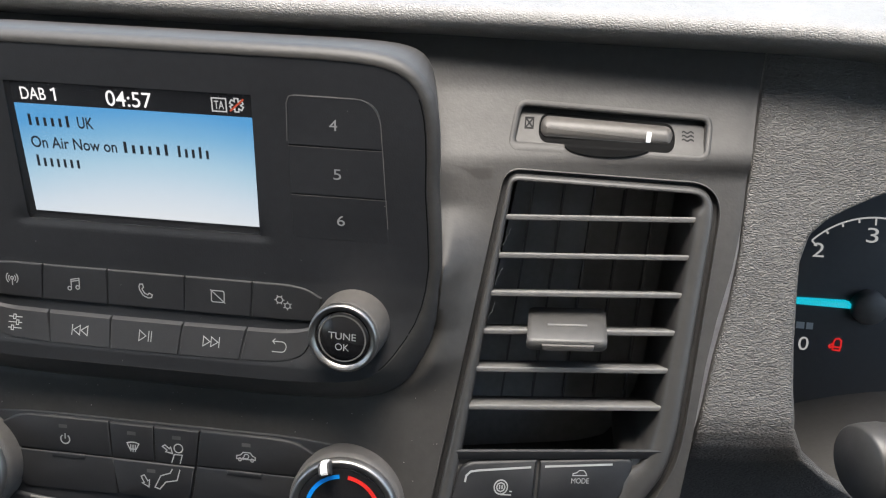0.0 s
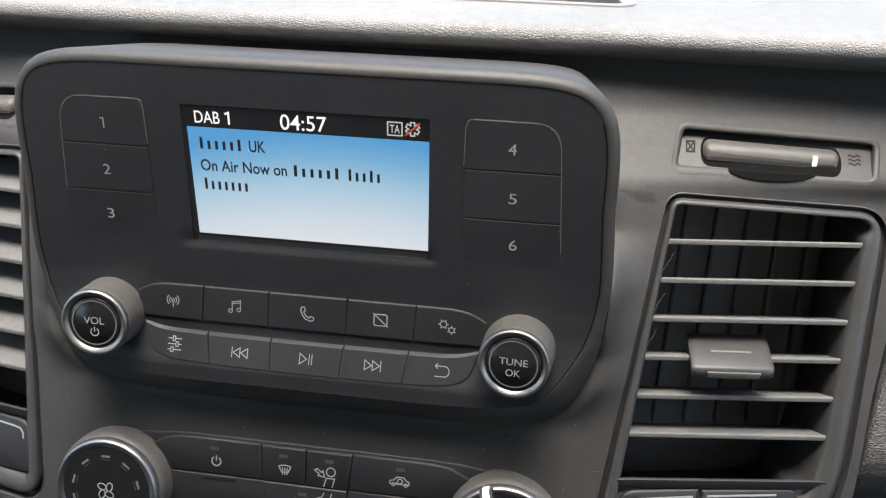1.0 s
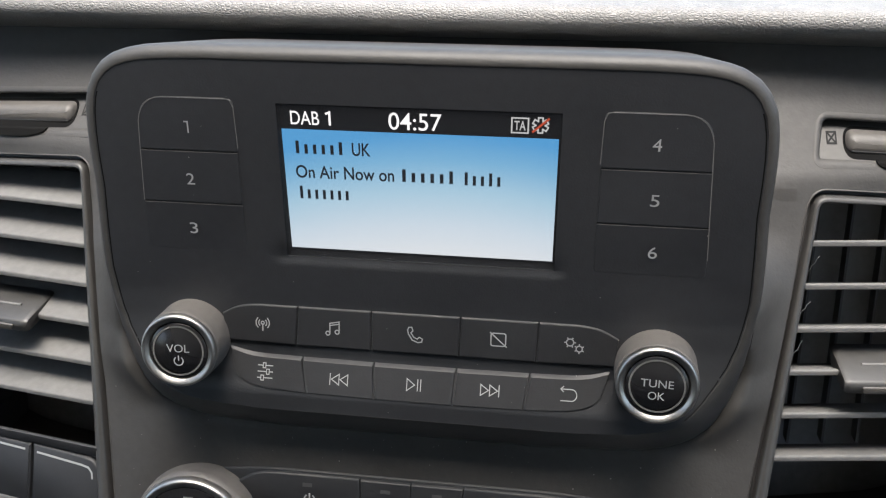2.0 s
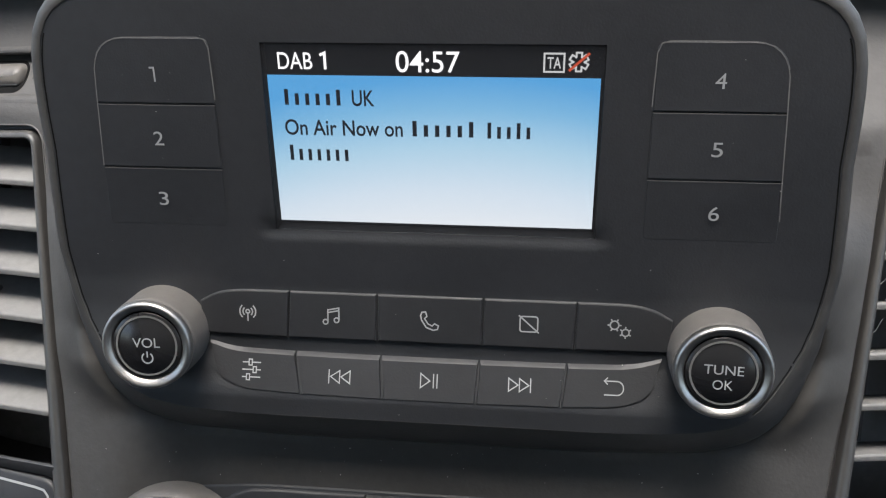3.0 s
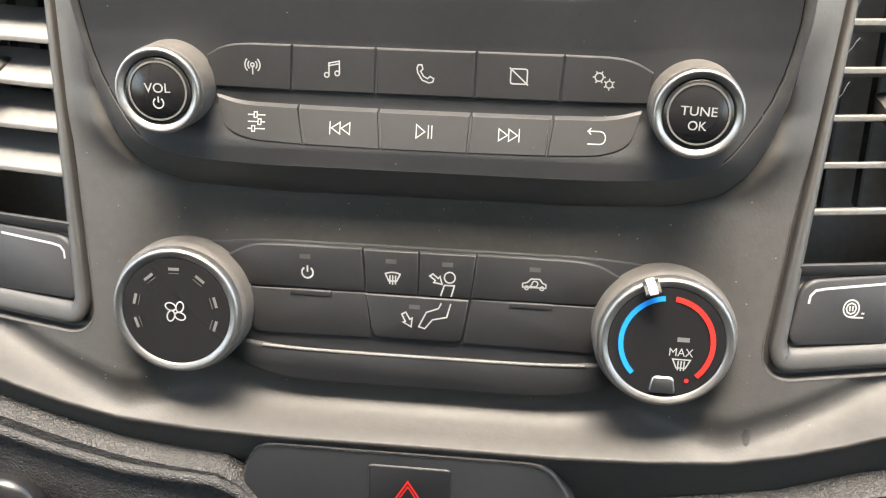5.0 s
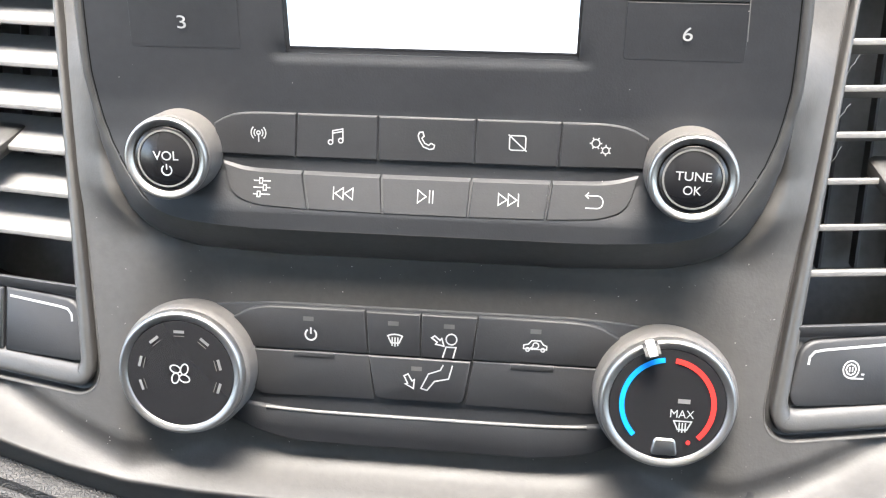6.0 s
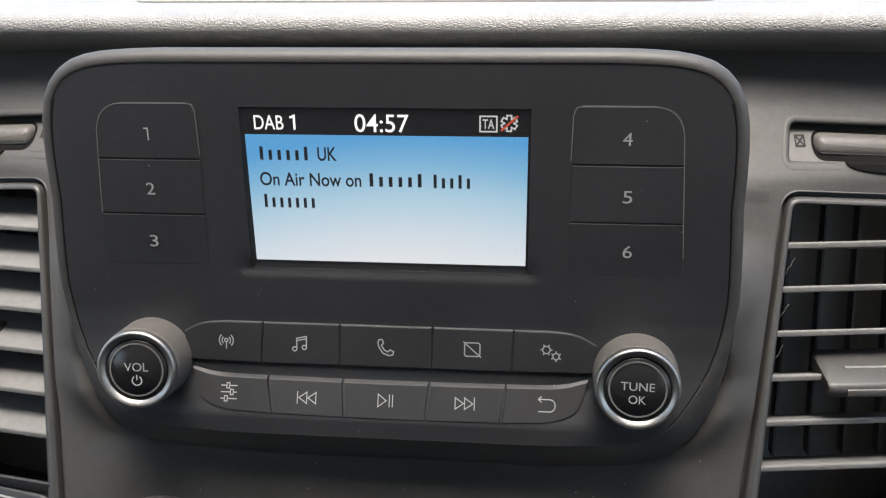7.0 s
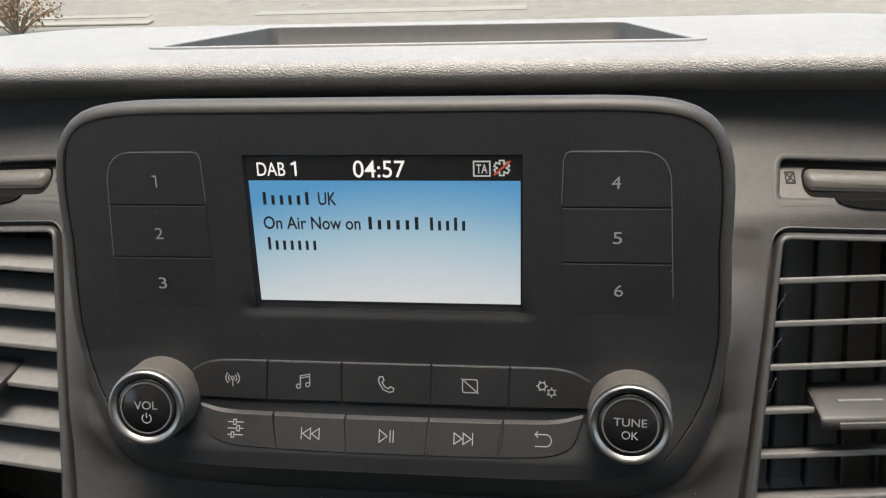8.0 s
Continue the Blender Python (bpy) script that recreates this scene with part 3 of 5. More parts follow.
def build_display():
    flat = screen_y
    panel = part("display", slab(rect(-47.9, -22.2, 47.9, 31.3), flat, -0.05, 2.0, 0.05), SCREEN_BLACK, radio, "lit display with a black status bar", 30)
    part("lit_field", slab(rect(-46.5, -21.7, 46.5, 22.3), flat, 0.06, 0.05, 0.01), SCREEN, panel, "glowing field, blue above and white below")
    part("band_text", ribbon([[(-30.4, 27.9), (-29.0, 28.5), (-29.0, 24.0)]], 0.75, flat, 0.15, words("DAB", -42.4, 24.0, -32.6, 28.7, flat, 0.15, 0.003)), SCREEN_WHITE, panel)
    part("clock_text", words("04:57", -9.2, 23.5, 8.4, 29.3, flat, 0.15, 0.003), SCREEN_WHITE, panel)
    bm = ribbon([[(31.2, 24.0), (36.5, 24.0), (36.5, 28.9), (31.2, 28.9), (31.2, 24.0)]], 0.5, flat, 0.15)
    part("traffic_box", bm, SCREEN_GREY, panel)
    part("traffic_text", words("TA", 32.0, 24.9, 35.7, 28.0, flat, 0.18, 0.01), SCREEN_GREY, panel)
    cx, cz = 40.4, 26.7
    star = []
    for k in range(6):
        a = radians(30 + 60 * k)
        c, d = math.cos(a), math.sin(a)
        star += [(cx + u * c - v * d, cz + u * d + v * c) for u, v in ((1.25, -0.72), (2.5, -0.72), (2.5, 0.72), (1.25, 0.72))]
    bm = ribbon([star + star[:1]], 0.5, flat, 0.15)
    part("status_star", bm, SCREEN_GREY, panel, "grey asterisk symbol")
    part("strike", ribbon([[(37.8, 24.3), (43.2, 29.1)]], 0.7, flat, 0.2), SCREEN_RED, panel, "red strike through the symbol")
    part("station_text", words("UK", -22.0, 13.8, -15.7, 18.3, flat, 0.15, 0.012), INK, panel)
    part("programme_text", words("On Air Now on", -42.0, 5.1, -7.9, 9.6, flat, 0.15, 0.012), INK, panel)

    def word_bars(name, x0, x1, z0, cap, count, tall):
        """A word shown as plain upright bars of its size and colour."""
        step = (x1 - x0) / count
        for k in range(count):
            h = cap if k in tall else cap * 0.74
            bar = rect(x0 + step * k + step * 0.28, z0, x0 + step * (k + 1) - step * 0.34, z0 + h)
            part(name, patch([bar], flat, 0.15), INK, panel)
    word_bars("text_bar", -42.2, -24.3, 13.8, 4.5, 6, (0, 5))
    word_bars("text_bar", -6.0, 13.2, 5.2, 4.5, 6, (0, 5))
    word_bars("text_bar", 15.3, 28.9, 5.0, 4.6, 5, (0, 3))
    word_bars("text_bar", -41.9, -23.1, -2.6, 4.6, 7, (0,))


def build_display_cover():
    bm = bmesh.new()
    rows = [[(x, cover_y(x, z), z) for x in (-45.88, 47.28)] for z in (31.88, -22.86)]
    back = [[(x, y + 0.6, z) for x, y, z in row] for row in rows]
    v = [[bm.verts.new(p) for p in r[0] + r[1][::-1]] for r in (rows, back)]
    bm.faces.new(v[0])
    bm.faces.new(v[1][::-1])
    bridge(bm, v[0], v[1])
    ob = part("display_cover", bm, COVER, radio, "dark tinted matt display window")
    ob.visible_shadow = False


def build_presets():
    for side in (-1, 1):
        def key(corners):
            return rounded(mirrored(corners, side), 6)
        top = key([(93.6, 32.9, 9), (60.3, 32.9, 2.2), (60.3, 14.75, 0), (94.7, 14.75, 0)])
        mid = key([(94.8, 14.35, 0), (60.3, 14.35, 0), (60.3, -4.05, 0), (95.9, -4.05, 0)])
        low = key([(96.0, -4.45, 0), (60.3, -4.45, 0), (60.3, -22.0, 1.5), (97.0, -22.0, 1.5)])
        names = "123" if side < 0 else "456"
        crest = ([(96.7, -15.5)] if side > 0 else []) + [(95.9, -3.9), (94.7, 14.9), (94.0, 24.4)] + [(93.7 - 9.3 * (1 - math.cos(radians(a))), 24.4 + 8.7 * math.sin(radians(a))) for a in range(15, 91, 15)] + [(75, 33.2), (63.2, 33.2), (61.2, 32.5), (60.2, 30.1), (59.9, 16)]
        # pale ribbons painted for the light caught on the worn key edges
        part("key_edge_light", ribbon([mirrored(crest, side)], 0.3, radio_y, 0.6), SLAT, radio, "fine pale painted highlight along the worn preset key edges")
        for a, b, z in ((94.6, 60.2, 14.3), (95.8, 60.2, -4.5)):
            part("key_edge_light", ribbon([mirrored([(a, z), (b, z)], side)], 0.16, radio_y, 0.55), KNOB, radio)
        for n, (outline, z, x) in enumerate(((top, 23.0, 77.0), (mid, 4.6, 78.0), (low, -13.6, 79.0))):
            k = part("preset_key", slab(outline, lambda x, z: radio_y(x, z) + 0.4 * smoothstep(-8, -21, z), 0.45, 0.6, 0.25), FACE, radio, "", 10)
            x *= side
            w = 1.0 if names[n] == "1" else 1.45
            if names[n] == "1":
                part("number", ribbon([[(x - 1.0, z + 1.8), (x + 0.3, z + 1.8), (x + 0.3, z - 2.1)]], 0.5, radio_y, 0.62), PRINT, k)
            else:
                part("number", words(names[n], x - w, z - 2.05, x + w, z + 2.05, radio_y, 0.62, 0.0), PRINT, k)


def power_mark(cx, cz, r):
    return [arc(cx, cz, r, 125, 415, 18), [(cx, cz + 0.1 * r), (cx, cz + 1.25 * r)]]


def icon_antenna(x, z):
    out = [[(x, z - 2.6), (x, z + 0.2)], circle(x, z + 0.4, 0.6, 10)]
    for r in (1.5, 2.5):
        out += [arc(x, z + 0.4, r, -48, 48, 8), arc(x, z + 0.4, r, 132, 228, 8)]
    return out


def icon_note(x, z):
    return [circle(x - 1.9, z - 1.9, 0.75, 10), circle(x + 1.5, z - 1.3, 0.75, 10), [(x - 1.15, z - 1.9), (x - 1.15, z + 1.8), (x + 2.25, z + 2.5), (x + 2.25, z - 1.3)], [(x - 1.15, z + 1.0), (x + 2.25, z + 1.7)]]


def icon_phone(x, z):
    pts = [(x - 2.2, z + 2.6), (x - 1.1, z + 2.7), (x - 0.7, z + 1.4), (x - 1.4, z + 0.7), (x - 0.4, z - 0.9), (x + 0.9, z - 1.5), (x + 1.6, z - 0.8), (x + 2.8, z - 1.4), (x + 2.5, z - 2.5), (x + 1.2, z - 2.8), (x - 0.9, z - 2.0), (x - 2.3, z + 0.2), (x - 2.6, z + 1.6), (x - 2.2, z + 2.6)]
    return [pts]


def icon_off(x, z):
    b = rounded([(x - 2.6, z - 2.3, 0.8), (x + 2.6, z - 2.3, 0.8), (x + 2.6, z + 2.3, 0.8), (x - 2.6, z + 2.3, 0.8)], 3)
    return [b + [b[0]], [(x - 3.0, z + 2.6), (x + 3.0, z - 2.6)]]


def icon_gears(x, z):
    out = []
    for cx, cz, r, n, first in ((x - 1.5, z + 0.9, 1.25, 6, 0), (x + 1.75, z - 1.25, 1.05, 6, 30)):
        out.append(circle(cx, cz, r, 18))
        for k in range(n):
            a = radians(first + 360 / n * k)
            out.append([(cx + q * math.cos(a), cz + q * math.sin(a)) for q in (r, r + 0.75)])
    return out


def icon_faders(x, z):
    out = []
    for dz, k in ((2.0, -0.4), (0.0, 1.0), (-2.0, -1.0)):
        out += [[(x - 2.9, z + dz), (x + k - 0.6, z + dz)], [(x + k + 0.6, z + dz), (x + 2.9, z + dz)], rounded([(x + k - 0.5, z + dz - 0.8, 0), (x + k + 0.5, z + dz - 0.8, 0), (x + k + 0.5, z + dz + 0.8, 0), (x + k - 0.5, z + dz + 0.8, 0)]) + [(x + k - 0.5, z + dz - 0.8)]]
    return out


def tri(x0, x1, z, h):
    return [(x0, z - h), (x0, z + h), (x1, z), (x0, z - h)]


def icon_back_skip(x, z):
    return [[(x - 3.2, z - 1.9), (x - 3.2, z + 1.9)], tri(x + 0.1, x - 2.7, z, 1.7), tri(x + 3.3, x + 0.5, z, 1.7)]


def icon_play(x, z):
    return [tri(x - 2.4, x + 0.4, z, 1.9), [(x + 1.5, z - 1.9), (x + 1.5, z + 1.9)], [(x + 2.6, z - 1.9), (x + 2.6, z + 1.9)]]


def icon_skip(x, z):
    return [[(x + 3.2, z - 1.9), (x + 3.2, z + 1.9)], tri(x - 0.1, x + 2.7, z, 1.7), tri(x - 3.3, x - 0.5, z, 1.7)]


def icon_return(x, z):
    return [[(x - 2.6, z - 1.9), (x + 1.2, z - 1.9)] + arc(x + 1.2, z - 0.1, 1.8, -90, 90, 8) + [(x - 2.4, z + 1.7)], [(x - 1.6, z + 2.6), (x - 2.6, z + 1.7), (x - 1.6, z + 0.8)]]


def build_keys():
    upper = [
        rounded([(-71.5, -46.3, 0), (-66, -43.2, 4), (-59, -42.3, 4), (-43.5, -42.3, 0), (-44.3, -56.6, 0), (-70.5, -56.2, 0)]),
        rect(-43.0, -56.6, -16.6, -42.3), rect(-16.0, -56.6, 15.4, -42.3), rect(16.0, -56.6, 42.6, -42.3),
        rounded([(43.4, -42.3, 0), (58, -42.3, 4), (65, -43.4, 4), (70.8, -46.6, 0), (70, -56.2, 0), (43.0, -56.6, 0)])]
    upper[1] = [(-43.8, -56.6), (-16.7, -56.6), (-16.5, -42.3), (-43.0, -42.3)]
    upper[3] = [(15.6, -56.6), (42.4, -56.6), (43.0, -42.3), (16.1, -42.3)]
    marks = [icon_antenna(-56.4, -49.3), icon_note(-30.2, -49.2), icon_phone(-0.4, -49.5), icon_off(29.3, -49.2), icon_gears(55.7, -49.3)]
    for outline, mark in zip(upper, marks):
        k = part("control_key", slab(outline, radio_y, 0.9, 0.6, 0.45), KEY, radio, "", 10)
        part("symbol", ribbon(mark, 0.42, radio_y, 1.05), PRINT, k)
    lower = [
        rounded([(-69, -58.6, 0), (-61, -60.8, 6), (-42.0, -61.2, 0), (-39.6, -72.3, 0), (-58, -71.6, 5), (-66, -68.5, 4)]),
        [(-41.4, -61.2), (-39.0, -72.3), (-14.4, -72.6), (-15.5, -61.4)], [(-14.9, -61.4), (-13.8, -72.6), (13.8, -72.6), (14.5, -61.4)],
        [(15.1, -61.4), (14.4, -72.6), (39.0, -72.3), (40.6, -61.2)],
        rounded([(41.2, -61.2, 0), (60, -60.8, 6), (68.5, -58.4, 0), (65.5, -68.5, 4), (57, -71.6, 5), (39.6, -72.3, 0)])]
    marks = [icon_faders(-55.2, -66.2), icon_back_skip(-27.6, -67.0), icon_play(-0.2, -66.9), icon_skip(27.2, -66.8), icon_return(54.6, -66.3)]
    # the lower keys stand proud at their top edge, which slopes and catches the light, and run out flush below
    def key_y(x, z):
        return -9.75 + 0.52 * (z + 61.7)
    for outline, mark in zip(lower, marks):
        top = max(z for _, z in outline)
        bm = bmesh.new()
        back = loop(bm, outline, radio_y, 0.5)
        side = loop(bm, outline, radio_y, -0.05)
        inner = [(x, z - 0.5 * smoothstep(-66, -61.5, z)) for x, z in inset(outline, 0.25)]
        front = loop(bm, inner, key_y, 0.0)
        bridge(bm, back, side)
        bridge(bm, side, front)
        bm.faces.new(front)
        k = part("control_key", bm, KEY, radio, "", 25)
        part("symbol", ribbon(mark, 0.33, key_y, 0.15), PRINT, k)


def build_radio_knobs():
    for side, name in ((-1, "volume_knob"), (1, "tuning_knob")):
        fx = 82.2 if side < 0 else 82.8
        base, front = (side * (fx + 1.1), -6.0, -56.2), (side * fx, -23.8, -53.2)
        body = part(name, lathe([(14.3, -0.1), (14.1, 0.1), (13.8, 0.75), (13.5, 0.86), (13.0, 0.89)], base, front), KNOB, radio, "soft grey rotary knob")
        part("chrome_ring", lathe([(13.5, 0.84), (13.5, 0.91), (13.3, 0.965), (12.9, 0.995), (12.5, 1.0), (12.0, 0.99), (10.9, 0.95), (10.6, 0.925), (10.5, 0.88)], base, front), CHROME, body, "satin chrome ring", 60)
        part("cap", lathe([(10.7, 0.86), (10.45, 0.90), (10.3, 0.93), (10.0, 0.95), (0, 0.955)], base, front), GLOSS, body, "gloss black cap", 60)
        fy = face_plane(base, front, 0.962)
        cx, cz = side * fx, -53.3
        part("cap_ring", ribbon([circle(cx, cz, 8.9, 40)], 0.6, fy, 0.0), SLAT, body)
        if side < 0:
            part("lettering", words("VOL", cx - 4.2, cz - 0.5, cx + 4.0, cz + 2.4, fy, 0.02, 0.004), PRINT, body)
            part("power_symbol", ribbon(power_mark(cx, cz - 3.7, 1.6), 0.45, fy, 0.02), PRINT, body)
        else:
            part("lettering", words("TUNE", cx - 5.3, cz - 0.4, cx + 5.3, cz + 2.3, fy, 0.02, 0.003), PRINT, body)
            part("lettering", words("OK", cx - 2.7, cz - 4.7, cx + 2.7, cz - 2.0, fy, 0.02, 0.003), PRINT, body)


build_radio_body()
build_display()
build_display_cover()
build_presets()
build_keys()
build_radio_knobs()

# ---- the heater controls ----
heater = thing("climate_control_panel", 0, -10, -161, "matte black heater control panel with two rotary knobs", "control panel")


def build_heater():
    yf = climate_y
    plate = rounded([(-86, -113, 10), (-57, -110.4, 10), (57, -110.4, 10), (86, -113, 10), (86, -150, 20), (52, -161.8, 16), (-52, -161.8, 16), (-86, -150, 20)], 6)
    part("backplate", slab(plate, yf, -0.4, 6, 0.6), FACE, heater, "matte black panel", 30)
    left = rounded([(-70, -116.2, 0), (-62, -111.6, 6), (-52, -111.2, 4), (-21.9, -111.2, 0), (-20.7, -126.3, 0), (-64, -126.3, 0)])
    right = rounded([(64, -126.5, 0), (17.0, -126.5, 0), (18.6, -111.2, 0), (50, -111.2, 4), (60, -112.0, 6), (68, -116.6, 0)])
    for outline, mark, w in ((left, power_mark(-41.2, -120.6, 2.0), 0.6), (right, None, 0.5)):
        k = part("heater_key", slab(outline, yf, 0.9, 0.8, 0.6), KEY, heater)
        if mark:
            part("symbol", ribbon(mark, w, yf, 1.05), PRINT, k)
            part("status_window", ribbon([[(-44, -115.0), (-40.2, -115.0)]], 1.6, yf, 0.98), DARK, k)
        else:
            x, z = 38.5, -120.0
            car = [(x - 4, z - 1.2), (x - 4, z + 0.1), (x - 2.4, z + 0.5), (x - 1.2, z + 1.8), (x + 1.8, z + 1.8), (x + 2.8, z + 0.5), (x + 4, z), (x + 4, z - 1.2), (x - 4, z - 1.2)]
            part("symbol", ribbon([car, arc(x + 0.2, z + 0.1, 1.0, 200, -90, 10) + [(x - 1.6, z - 0.9)], [(x - 0.9, z - 0.3), (x - 1.6, z - 0.9), (x - 0.9, z - 1.5)], circle(x - 2.6, z - 1.4, 0.65, 10), circle(x + 2.7, z - 1.4, 0.65, 10)], 0.45, yf, 1.05), PRINT, k)
            part("status_window", ribbon([[(36.6, -115.0), (40.4, -115.0)]], 1.6, yf, 0.98), DARK, k)
    for s in (-1, 1):
        low = rounded(mirrored([(64, -127.2, 0), (17.2 if s > 0 else 20.2, -127.2, 0), (14.8 if s > 0 else 18.4, -143.2, 0), (62, -143.8, 4)], s))
        part("blank_key", slab(low, yf, 0.7, 0.8, 0.4), KEY, heater)
        a = 30.3 if s > 0 else -47.6
        part("finger_notch", slab(rect(a, -129.0, a + 15, -127.0), yf, 1.1, 0.4, 0.35), KEY, heater)
    mode = part("mode_key", slab([(-21.2, -111.4), (-2.0, -111.4), (-2.0, -126.4), (-20.0, -126.4)], yf, 1.1, 0.8, 0.4), KEY, heater, "windscreen demist key")
    x, z = -10.8, -120.6
    part("symbol", ribbon([[(x - 2.6, z + 1.3)] + arc(x, z - 4.5, 6.4, 114, 66, 6) + [(x + 1.4, z - 1.2), (x - 1.4, z - 1.2), (x - 2.6, z + 1.3)], [(x - 1, z + 0.8), (x - 1, z - 2.3)], [(x, z + 0.8), (x, z - 2.5)], [(x + 1, z + 0.8), (x + 1, z - 2.3)]], 0.5, yf, 1.25), PRINT, mode)
    part("status_window", ribbon([[(-13.4, -114.9), (-9.6, -114.9)]], 1.6, yf, 1.2), DARK, mode)
    face = part("mode_key", slab([(-1.4, -111.4), (18.0, -111.4), (16.4, -126.6), (-1.4, -126.4)], yf, 1.1, 0.8, 0.4), KEY, heater, "face air outlet key")
    part("status_window", ribbon([[(6.4, -114.9), (10.2, -114.9)]], 1.6, yf, 1.2), DARK, face)
    arrow = [(2.2, -119.2), (4.2, -120.6), (3.7, -121.4), (6.6, -121.9), (5.8, -119.2), (5.2, -119.9), (3.3, -118.4), (2.2, -119.2)]
    part("symbol", ribbon([circle(9.2, -119.4, 1.9, 16), arrow, [(7.2, -122.2), (10.9, -122.2), (9.9, -126.2)], [(7.4, -122.2), (6.2, -126.2)]], 0.5, yf, 1.25), PRINT, face)
    feet = part("mode_key", slab(rounded([(-20.2, -127.0, 0), (16.2, -127.2, 0), (13.9, -142.8, 3), (-17.6, -142.6, 3)]), yf, 1.3, 0.8, 0.6), KEY, heater, "foot air outlet key")
    leg = [(6.6, -128.6), (5.6, -130.6), (1.4, -132.2), (-1.2, -137.6), (1.0, -138.2), (3.6, -134.8), (8.6, -133.6), (9.9, -128.6)]
    foot_arrow = [(-7.3, -133.4), (-6.0, -136.0), (-6.8, -136.3), (-3.9, -137.8), (-3.6, -134.6), (-4.4, -135.1), (-5.9, -132.6), (-7.3, -133.4)]
    part("symbol", ribbon([leg, foot_arrow], 0.5, yf, 1.45), PRINT, feet)
    part("status_window", ribbon([[(-4.8, -130.6), (-1.0, -130.6)]], 1.6, yf, 1.36), DARK, feet)
    # the long lower lip; its upper edge highlight is painted as a paler tube
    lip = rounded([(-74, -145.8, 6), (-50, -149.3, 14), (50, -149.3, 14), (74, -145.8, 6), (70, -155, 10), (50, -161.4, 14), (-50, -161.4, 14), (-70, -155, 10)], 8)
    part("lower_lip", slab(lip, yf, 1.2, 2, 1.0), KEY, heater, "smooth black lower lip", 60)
    part("bright_line", tube([(x, yf(x, -149.6) - 0.75, -148.3 - 1.1 * (1 - (abs(x) / 58) ** 4)) for x in range(-58, 59, 4)], 0.62), SLAT, heater, "thin pale tube painted as the lip's edge highlight")


